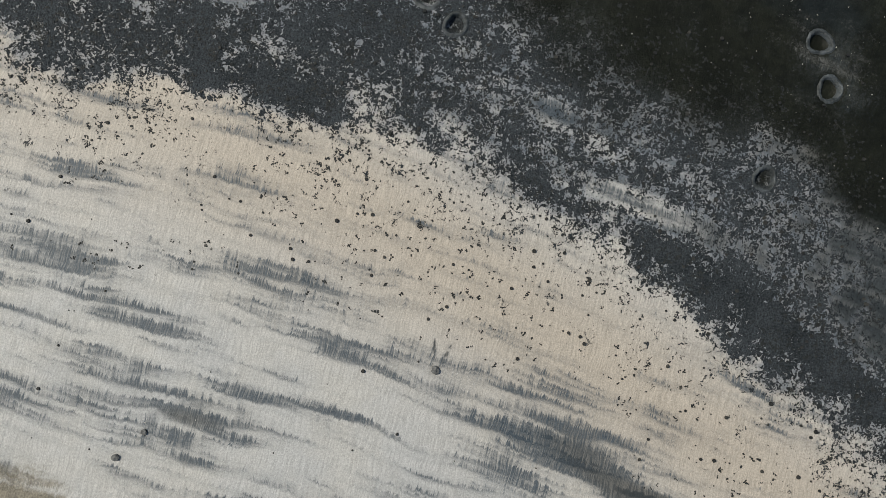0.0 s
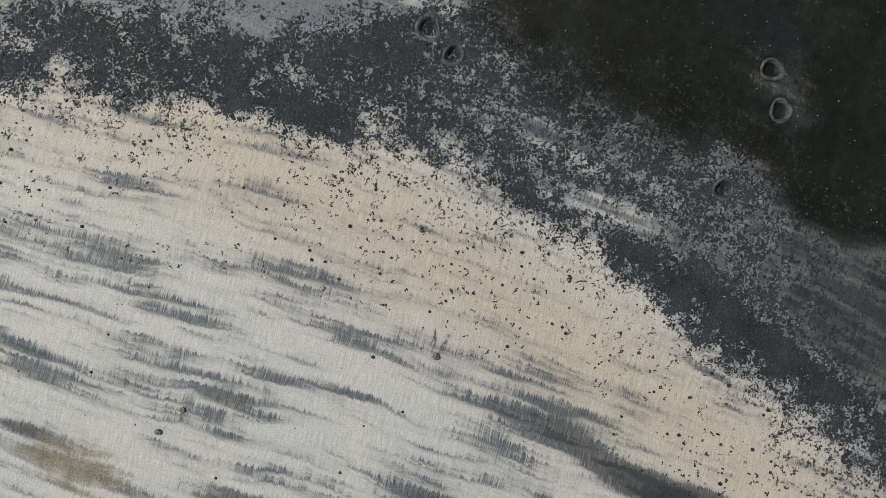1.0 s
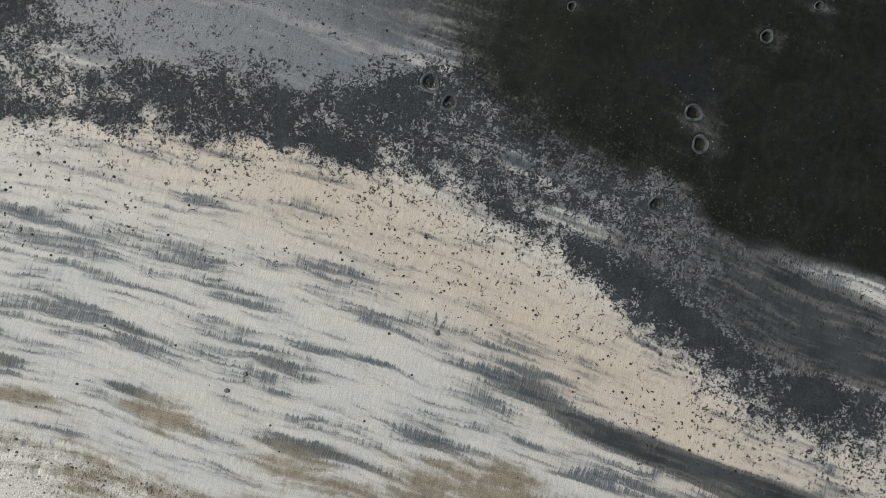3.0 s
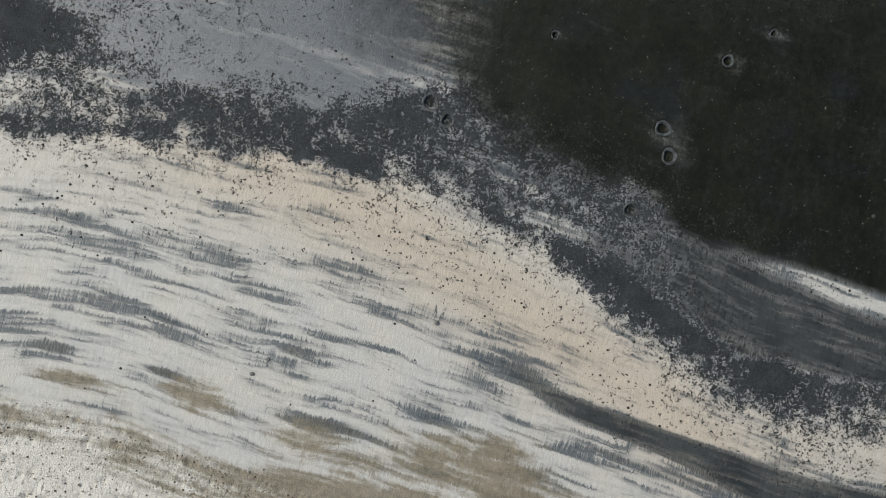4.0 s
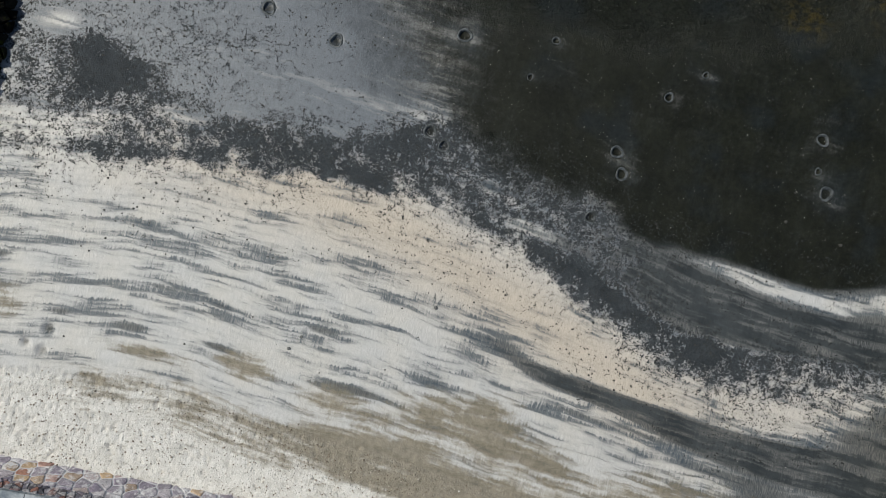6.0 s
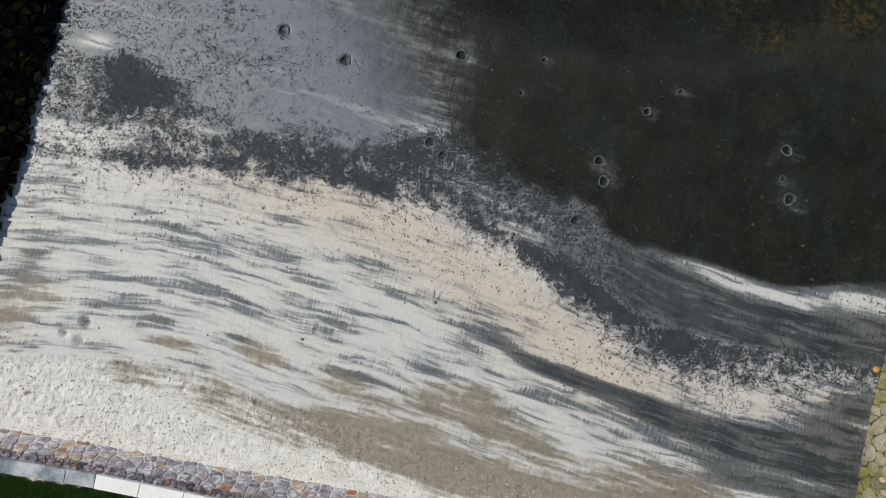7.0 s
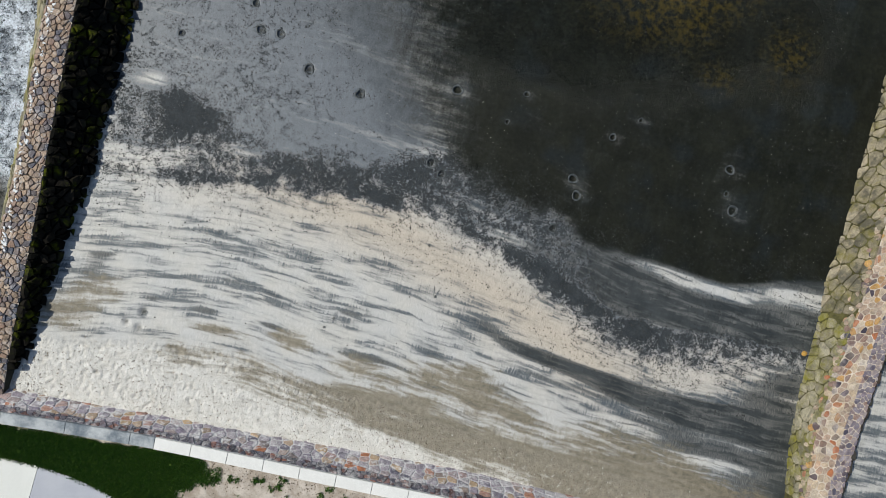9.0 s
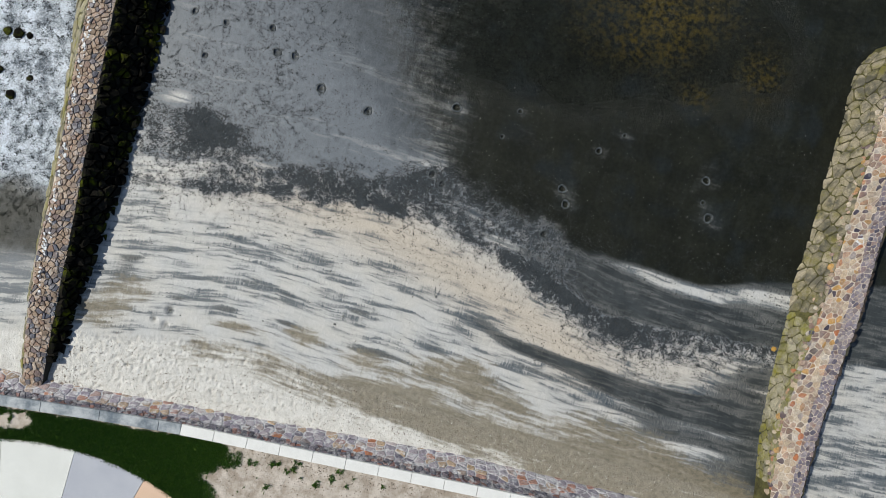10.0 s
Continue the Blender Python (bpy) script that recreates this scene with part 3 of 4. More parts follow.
# grounds outside the groynes
OUT_L = 1 - ease(XX - MID_L, -0.2, 0.2)
OUT_R = ease(XX - MID_R, -0.2, 0.2)
for f in (f_flake, f_mud, f_damp, f_wet, f_beige):
    f *= 1 - OUT_L
for f in (f_flake, f_damp, f_beige):
    f *= 1 - OUT_R
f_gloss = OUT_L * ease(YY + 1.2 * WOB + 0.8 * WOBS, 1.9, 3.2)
f_mud += OUT_L * ease(YY + 1.4 * WOB, -0.8, 0.6) * (0.9 - 0.65 * f_gloss)
f_rough += 0.8 * f_gloss
f_wet += OUT_L * (0.6 + 0.35 * f_gloss) * ease(YY, -3.2, -0.5)
f_dark += 0.3 * OUT_L * ease(YY, -3.5, -2.0)
f_flake += OUT_L * 0.35 * ease(YY, -1, 2)
f_dark += OUT_R * 0.14
# rough, weedy mud far out
far = ease(YY + 3.5 * WOB + WOBS, 5.0, 8.4) * ease(XX, -3.0, 1.0) * (1 - ease(XX, 13, 16))
f_rough += 0.55 * far
f_algae += 0.55 * ease(YY + 2.5 * WOB, 8.0, 10.2) * ease(XX, 4, 7) * (1 - ease(XX, 11, 14))


def dark(x, y, length, width, amount):
    patch(f_dark, x, y, 1.1 * length, width, 0.8 * amount)


def damp(x, y, length, width, amount):
    patch(f_damp, x, y, length, width, amount)
    patch(f_dry, x, y, length, width, -0.3 * amount)


# streaks of black sand
dark(-10.74, 2.54, 1.44, 0.37, 0.35)
dark(-11.42, 1.1, 1.92, 0.37, 0.4)
dark(-13.06, 1.09, 0.96, 0.42, 0.35)
dark(-9.06, 0.45, 1.44, 0.58, 0.5)
dark(-7.78, 1.42, 2.40, 0.37, 0.35)
dark(-6.95, 1.11, 2.16, 0.32, 0.4)
dark(-10.93, -0.03, 2.89, 0.42, 0.4)
dark(-7.64, -0.37, 2.16, 0.69, 0.55)
dark(-5.51, -0.36, 2.16, 0.53, 0.4)
dark(-4.79, -0.95, 2.65, 0.42, 0.55)
dark(-2.41, -0.58, 1.44, 0.37, 0.4)
dark(-2.05, -0.98, 2.65, 0.53, 0.5)
dark(-13.03, -0.4, 1.20, 0.26, 0.6)
dark(-10.91, -1.22, 2.65, 0.26, 0.65)
dark(-8.09, -1.44, 2.89, 0.32, 0.7)
dark(-13.44, -0.71, 1.20, 1.06, 0.5)
dark(-5.49, -1.43, 1.44, 0.26, 0.35)
dark(-14.06, -1.35, 2.65, 1.59, 0.5)
dark(-14.5, -2.41, 2.89, 0.79, 0.45)
dark(-15.14, 0.18, 1.44, 1.59, 0.3)
dark(-11.37, -2.05, 0.72, 0.32, 0.6)
dark(-10.73, -2.16, 1.44, 0.26, 0.5)
dark(-9.37, -2.51, 1.25, 0.48, 0.75)
dark(-7.14, -2.15, 2.65, 0.37, 0.65)
dark(-6.62, -1.98, 0.72, 0.21, 0.5)
dark(-4.53, -2.5, 2.65, 0.37, 0.6)
dark(-2.87, -2.3, 2.40, 0.26, 0.35)
dark(-3.58, -2.66, 1.20, 0.37, 0.5)
dark(-1.68, -1.77, 1.44, 0.37, 0.45)
dark(-7.6, -2.86, 2.89, 0.26, 0.5)
dark(-6.61, -3.17, 1.01, 0.34, 0.8)
dark(-0.01, -1.88, 1.68, 0.42, 0.4)
dark(0.95, -2.0, 1.44, 0.53, 0.5)
dark(1.08, -2.88, 2.16, 1.06, 0.65)
dark(-3.57, -4.2, 2.40, 0.37, 0.7)
dark(-2.14, -4.56, 2.89, 0.34, 0.8)
dark(-0.71, -4.03, 2.16, 0.37, 0.65)
dark(0.96, -4.08, 1.44, 0.32, 0.5)
dark(-11.59, -2.64, 0.34, 0.37, 0.6)
dark(2.16, -3.43, 2.16, 0.79, 0.5)
dark(2.77, -4.74, 2.65, 0.32, 0.45)
dark(4.58, -5.41, 2.89, 0.32, 0.5)
dark(6.51, -5.94, 3.61, 0.37, 0.45)
dark(7.97, -6.89, 3.85, 0.53, 0.5)
dark(9.42, -7.85, 3.13, 0.58, 0.5)
dark(12.37, -5.7, 3.13, 1.85, 0.8)
dark(9.43, -6.18, 4.81, 0.69, 0.6)
dark(11.62, -6.9, 4.33, 1.06, 0.5)
dark(12.13, -3.41, 3.85, 1.32, 0.45)
dark(7.73, -2.45, 4.81, 1.06, 0.2)
dark(13.6, -5.46, 1.44, 1.85, 0.4)
dark(10.64, -7.26, 1.68, 0.37, -0.5)
dark(11.0, -8.57, 2.65, 0.37, -0.6)
dark(12.11, -7.98, 1.68, 0.32, -0.45)
dark(6.51, -4.26, 3.37, 0.48, 0.25)
dark(10.41, -3.77, 6.25, 0.37, -0.7)
dark(13.11, -4.3, 2.65, 0.32, -0.6)
dark(10.16, -4.98, 4.57, 0.69, -0.5)
dark(11.39, -4.74, 2.65, 0.48, -0.4)
dark(13.22, -5.94, 1.44, 0.37, -0.5)
dark(3.36, 0.3, 2.65, 0.32, -0.35)
dark(-4.52, -3.45, 4.81, 0.79, -0.2)
dark(-11.61, -1.46, 2.89, 0.53, -0.25)
dark(-9.32, 1.76, 4.81, 0.42, -0.25)
# thin water near one groyne
patch(f_wet, -12.43, 4.84, 2.2, 3.2, 0.6, 0)
patch(f_wet, -11, 4.02, 2.6, 1.2, 0.35)
patch(f_wet, -13.29, 0.9, 1.6, 2.2, 0.3, 0)
# scour behind a stone
patch(f_dark, -0.49, -1.72, 0.5, 0.05, 0.7, 85)
patch(f_dark, -0.3, -1.74, 0.5, 0.05, 0.6, 62)
# paler runs in the wet sand
patch(f_wet, -4.13, 4.69, 6.0, 0.6, -0.16, -21)
patch(f_wet, -2.48, 7.26, 4.0, 0.5, -0.15, -21)
patch(f_wet, -3.69, 7.97, 4.5, 0.45, -0.15, -21)
patch(f_wet, -2.21, 3.99, 3.0, 0.5, -0.18, -21)
patch(f_wet, -11.52, 6.36, 1.4, 0.7, -0.7)
# damp and drying patches
damp(-6.13, -3.62, 1.83, 0.74, 0.8)
damp(-9.01, -3.22, 3.61, 0.48, 0.55)
damp(-3.32, -4.75, 2.89, 1.06, 0.6)
damp(-0.11, -5.27, 3.13, 1.32, 0.75)
damp(1.33, -4.98, 1.83, 0.95, 0.7)
damp(-1.53, -5.93, 2.65, 0.79, 0.7)
damp(2.17, -6.29, 3.13, 1.06, 0.6)
damp(-14.85, -2.53, 2.65, 1.32, 0.8)
damp(-13.35, -1.7, 1.92, 1.19, 0.7)
damp(6.99, -7.85, 6.25, 1.85, 0.45)
damp(9.42, -9.04, 6.25, 1.59, 0.5)
damp(3.62, -7.12, 4.81, 1.32, 0.35)
damp(-2.11, -7.59, 3.85, 0.79, -0.35)
damp(2.18, -8.66, 3.37, 0.63, -0.4)
damp(8.2, -9.75, 3.61, 1.06, -0.5)
# crust: thick places and bare ones
patch(f_flake, -9.72, 4.87, 2.16, 1.59, 0.3)
patch(f_flake, -10.56, 5.7, 1.44, 1.06, 0.25)
patch(f_flake, -12.55, 4.95, 1.44, 2.91, 0.2)
patch(f_flake, -11.94, 3.89, 2.16, 1.06, 0.15)
patch(f_flake, -11.01, 4.49, 1.92, 1.06, 0.3)
patch(f_flake, -11.52, 6.36, 1.44, 0.79, -0.9)
patch(f_flake, -7.69, 3.57, 1.20, 0.42, -0.45)
patch(f_flake, -6.15, 3.78, 1.44, 0.37, -0.5)
patch(f_flake, -3.52, 3.25, 0.96, 0.37, -0.35)
patch(f_flake, -5.54, 2.92, 4.57, 0.95, 0.22)
patch(f_flake, -2.2, 2.66, 3.85, 1.06, 0.12)
patch(f_flake, 2.63, 0.24, 2.65, 0.37, -0.35)
patch(f_flake, 1.42, 1.49, 2.65, 0.37, -0.2)
patch(f_flake, 7.0, -3.54, 3.61, 1.59, 0.16)
patch(f_flake, 5.06, -2.1, 2.89, 1.22, 0.12)
patch(f_flake, 8.7, -4.26, 2.89, 1.22, 0.12)
patch(f_flake, 10.66, -4.5, 2.89, 1.06, 0.12)
patch(f_flake, 7.49, -3.25, 0.87, 0.69, 0.7)
# algae and lumps on the mud
patch(f_algae, 9.11, 9.15, 2.89, 2.38, 0.8)
patch(f_algae, 13.58, 7.74, 1.92, 2.12, 0.9)
patch(f_algae, 7.75, 8.88, 1.44, 1.59, 0.6)
patch(f_algae, 10.71, 6.71, 1.44, 1.06, 0.8)
patch(f_algae, 9.49, 10.4, 6.25, 1.32, 0.6)
patch(f_rough, 7.75, 8.15, 2.65, 2.38, 0.6)
patch(f_rough, 10.47, 8.19, 2.16, 2.91, 0.7)
patch(f_rough, 13.71, 8.48, 3.61, 3.44, 0.7)
patch(f_rough, 1.87, 9.53, 7.70, 2.91, 0.45)
patch(f_rough, 5.29, 9.09, 4.81, 2.91, 0.45)
patch(f_rough, 4.07, 7.11, 6.25, 1.59, 0.2)
# pits
for px, py, pr in ((-0.63, 3.21, 0.19), (-0.23, 2.79, 0.16), (4.92, 2.65, 0.17), (5.06, 1.98, 0.17), (11.17, 3.05, 0.17), (11.25, 1.43, 0.19), (11.02, 2.1, 0.10),
                   (0.38, 6.1, 0.19), (-3.42, 5.89, 0.18), (3.11, 5.97, 0.11), (-5.41, 6.84, 0.19), (-7.29, 8.36, 0.17), (-6.53, 8.2, 0.16), (-7.5, 9.4, 0.14),
                   (-10.33, 8.19, 0.12), (2.33, 4.87, 0.09), (6.5, 4.3, 0.13), (4.12, 0.7, 0.16), (7.63, 4.98, 0.09), (-9.45, 9.61, 0.12), (-10.77, 10.07, 0.13)):
    pit(px, py, pr)
for px, py, pr in ((-11.6, -2.61, 0.2), (-11.78, -3.2, 0.17), (-12.25, -2.97, 0.14)):
    pit(px, py, pr)

# trodden dents in the dry sand
rng = np.random.default_rng(3)
made = 0
while made < 2000:
    x, y = rng.uniform(-17, 9), rng.uniform(-10, -3)
    d = DRY_LINE(x) - y
    if d < 0.1 or rng.random() > 1.15 - 0.075 * (x + 17):
        continue
    made += 1
    patch(f_z, x, y, rng.uniform(0.08, 0.17), rng.uniform(0.07, 0.11), -rng.uniform(0.02, 0.06), rng.uniform(0, 180), 3.0)
f_z += 0.006 * (layered(XX, YY, 0.5, 21) - 0.5) * np.clip(f_dry, 0, 1) + 0.05 * (layered(XX, YY, 0.35, 31) - 0.5) * np.clip(f_rough, 0, 1)


def ground():
    ny, nx = XX.shape
    me = bpy.data.meshes.new("beach_ground")
    idx = np.arange(nx * ny).reshape(ny, nx)
    quads = np.stack([idx[:-1, :-1], idx[:-1, 1:], idx[1:, 1:], idx[1:, :-1]], -1).reshape(-1, 4)
    me.vertices.add(nx * ny)
    me.vertices.foreach_set("co", np.stack([XX, YY, f_z], -1).astype(np.float32).ravel())
    me.loops.add(quads.size)
    me.loops.foreach_set("vertex_index", quads.astype(np.int32).ravel())
    me.polygons.add(len(quads))
    me.polygons.foreach_set("loop_start", (np.arange(len(quads)) * 4).astype(np.int32))
    me.update(calc_edges=True)
    me.polygons.foreach_set("use_smooth", np.ones(len(quads), bool))
    top_run = RUN_TOP(XX)
    k = ease(YY - top_run, 0.0, 7.0)
    line = top_run * (1 - k) + (0.36 - 0.3 * np.clip(XX, -20, 20)) * k
    v = ((line - YY) / (top_run - DRYL)) * 7.0
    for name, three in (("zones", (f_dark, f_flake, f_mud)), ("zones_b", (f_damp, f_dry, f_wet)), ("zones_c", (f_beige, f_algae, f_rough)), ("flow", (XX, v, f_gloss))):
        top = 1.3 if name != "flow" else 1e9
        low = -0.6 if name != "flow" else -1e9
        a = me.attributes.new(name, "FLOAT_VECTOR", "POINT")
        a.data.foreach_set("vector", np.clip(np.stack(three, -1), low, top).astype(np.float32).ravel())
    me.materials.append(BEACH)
    return tagged(new("ground", me), "pale wet beach sand with black streaks running out to dark mud", "beach", kind="structure")


ground()


# ---- fitted stones ----
def clip_cell(poly, nx, ny, c):
    """Keeps the side of a polygon where nx x + ny y <= c."""
    out = []
    for (ax, ay), (bx, by) in zip(poly, poly[1:] + poly[:1]):
        da, db = nx * ax + ny * ay - c, nx * bx + ny * by - c
        if da <= 0:
            out.append((ax, ay))
        if (da < 0 < db) or (db < 0 < da):
            k = da / (da - db)
            out.append((ax + k * (bx - ax), ay + k * (by - ay)))
    return out


def stone_cells(s0, s1, width, size, seed, long=1.0, loose=0.36, joint=0.02):
    """Fitted stone outlines on a strip from s0 to s1, as wide as width(s)."""
    r = np.random.default_rng(seed)
    pts, row, s = [], 0, s0 - 2 * size * long
    wide = max(width(q) for q in np.linspace(s0, s1, 30))
    step_s, step_w = size * long, size * 0.9
    while s < s1 + 2 * size * long:
        n = int(wide / step_w) + 3
        for k in range(-2, n):
            pts.append((s + r.uniform(-loose, loose) * step_s, (k + 0.5 * (row % 2)) * step_w + r.uniform(-loose, loose) * step_w))
        s += step_s
        row += 1
    pts = np.array(pts)
    for i, (a, b) in enumerate(pts):
        w = width(a)
        if not (s0 < a < s1 and -0.35 * size < b < w + 0.35 * size):
            continue
        reach = 2.4 * size * max(long, 1)
        poly = [(a - reach, b - reach), (a + reach, b - reach), (a + reach, b + reach), (a - reach, b + reach)]
        d = np.hypot(pts[:, 0] - a, pts[:, 1] - b)
        for j in np.argsort(d)[1:17]:
            nx, ny = pts[j] - (a, b)
            gap = 0.5 * d[j] - joint * size - r.uniform(0, 0.02) * size
            poly = clip_cell(poly, nx / d[j], ny / d[j], (nx * a + ny * b) / d[j] + gap)
        poly = clip_cell(poly, 0, -1, 0.04 * size)
        poly = clip_cell(poly, 0, 1, w + 0.03 * size)
        poly = clip_cell(poly, -1, 0, -s0 + 0.04)
        poly = clip_cell(poly, 1, 0, s1 + 0.04)
        turns = [p[0] * q[1] - q[0] * p[1] for p, q in zip(poly, poly[1:] + poly[:1])]
        if len(poly) > 2 and abs(sum(turns)) / 2 > 0.12 * size * size:
            yield poly


def stone_mesh(poly, at, rise, r, material, cut=0.25):
    """One stone over an outline: at(s, w, h) lays it on the surface. Returns its mesh and its middle."""
    ring = []
    for p, q in zip(poly, poly[1:] + poly[:1]):
        for k in (cut, 1 - cut):
            ring.append((p[0] + k * (q[0] - p[0]), p[1] + k * (q[1] - p[1])))
    c = np.mean(ring, 0)
    ring = [c + (np.array(p) - c) * r.uniform(0.9, 1.03) for p in ring]
    h = rise * r.uniform(0.45, 1.5)
    mid = Vector(at(c[0], c[1], 0))
    lean = r.uniform(-0.42, 0.42, 2) * h
    verts, n = [], len(ring)
    size = max(np.hypot(*(p - c)) for p in ring)
    for shrink, up in ((1.0, -0.5), (0.97, 0.5), (0.84, 0.92)):
        for p in ring:
            q = c + (p - c) * shrink
            tilt = float(np.dot((p - c) / size, lean)) if up > 0 else 0
            verts.append(Vector(at(q[0], q[1], up * h + tilt + (r.uniform(-0.12, 0.12) * h if up > 0 else 0))) - mid)
    verts.append(Vector(at(c[0], c[1], h)) - mid)
    faces = []
    for k in (0, n):
        for i in range(n):
            j = (i + 1) % n
            faces.append((k + i, k + j, k + n + j, k + n + i))
    faces += [(2 * n + i, 2 * n + (i + 1) % n, 3 * n) for i in range(n)]
    return mesh_of("stone", verts, faces, material, False), mid


def lay_stones(parent, at, s0, s1, width, size, rise, material, seed, long=1.0, loose=0.36, name="stone", cut=0.25, joint=0.02):
    r = np.random.default_rng(seed + 50)
    for poly in stone_cells(s0, s1, width, size, seed, long, loose, joint):
        me, mid = stone_mesh(poly, at, rise, r, material, cut)
        ob = new(name, me)
        ob.location = mid
        ob.parent = parent


def strip_place(a, b, za, zb, flip=1.0, along_y=True, crown=0.0):
    """Lays (s, w, h) on the sloping strip between two rails; s runs along y (or x)."""
    def at(s, w, h):
        pa, pb = float(a(s)), float(b(s))
        ha, hb = float(za(s)), float(zb(s))
        wide = max(math.hypot(pb - pa, hb - ha), 1e-3)
        k = w / wide
        nx, nz = -(hb - ha) / wide * flip, (pb - pa) / wide * flip
        p = pa + k * (pb - pa) + nx * h
        z = ha + k * (hb - ha) + nz * h + crown * 4 * k * (1 - k)
        return (p, s, z) if along_y else (s, p, z)
    return at


def strip_width(a, b, za, zb):
    return lambda s: math.hypot(float(b(s)) - float(a(s)), float(zb(s)) - float(za(s)))


def loft(name, rails, s_values, material, along_y=True, sides=()):
    """A closed body swept along rails of (position, height)."""
    bm = bmesh.new()
    rows = []
    for s in s_values:
        rows.append([bm.verts.new((float(p(s)), s, float(z(s))) if along_y else (s, float(p(s)), float(z(s)))) for p, z in rails])
    n = len(rails)
    for r0, r1 in zip(rows, rows[1:]):
        for i in range(n):
            face = bm.faces.new((r0[i], r0[(i + 1) % n], r1[(i + 1) % n], r1[i]))
            face.material_index = 1 + [k for k, _ in sides].index(i) if i in dict(sides) else 0
    bm.faces.new(rows[0][::-1]), bm.faces.new(rows[-1])
    bmesh.ops.recalc_face_normals(bm, faces=bm.faces)
    ob = part(name, bm, material)
    for _, other in sides:
        ob.data.materials.append(other)
    return ob


def level(*pairs):
    return rail(list(pairs)) if len(pairs) > 1 else (lambda s: pairs[0])


def sunk(x_of):
    return lambda s: float(beach_z(float(x_of(s)), s)) - 0.12


# ---- groyne with a mossy rubble side, near-black with painted shade ----
def black_groyne():
    l0 = rail([(-6.2, -17.75), (-4.08, -17.6), (-2.2, -17.42), (0, -17.15), (2.29, -16.76), (5.2, -16.32), (7.5, -16.02), (10.4, -15.76), (20, -14.6)])
    l1 = rail([(-6.2, -17.45), (-3.95, -17.24), (-2.1, -16.92), (0, -16.46), (2.2, -15.92), (5.0, -15.37), (7.2, -15.03), (9.9, -14.45), (20, -12.6)])
    r1 = rail([(-6.2, -16.75), (-4.5, -16.36), (-2.8, -15.95), (0, -15.22), (4.2, -14.45), (7.7, -13.81), (9.9, -13.37), (20, -11.2)])
    r0 = rail([(-6.2, -16.7), (-4.9, -16.42), (-4.2, -16.08), (-2.67, -15.51), (-0.1, -14.67), (2.68, -13.7), (5.45, -13.07), (7.8, -12.51), (10.5, -11.9), (20, -9.8)])
    top = level((-6.2, 0.85), (-4.5, 1.0), (-2.5, 1.22), (0, 1.48), (6, 1.5), (20, 1.45))
    zl, zr = sunk(l0), sunk(r0)
    low = lambda s: top(s) - 0.005
    body = loft("black_groyne", [(l0, lambda s: -1.2), (l0, zl), (l1, low), (r1, low), (r0, zr), (r0, lambda s: -1.2)], np.linspace(-6.2, 18, 50), MORTAR, True, ((1, ALGAE_FILL), (3, SHADED_FILL)))
    tagged(body, "rubble stone groyne with cobbled top and mossy side painted shade-black", "groyne")
    lay_stones(body, strip_place(l1, r1, top, top, crown=0.06), -6.0, 11.6, strip_width(l1, r1, top, top), 0.21, 0.04, BROWN_COBBLE, 11, 1.1, 0.5, name="cobble", cut=0.2, joint=0.02)
    lay_stones(body, strip_place(r1, r0, top, zr), -4.7, 11.4, strip_width(r1, r0, top, zr), 0.35, 0.22, MOSSY_SHADED, 12, 1.0, 0.5, name="boulder", cut=0.1, joint=0.03)
    lay_stones(body, strip_place(l0, l1, zl, top), -5.0, 11.4, strip_width(l0, l1, zl, top), 0.5, 0.06, ALGAE_STONE, 13, 1.5, name="algae_stone")
    return body


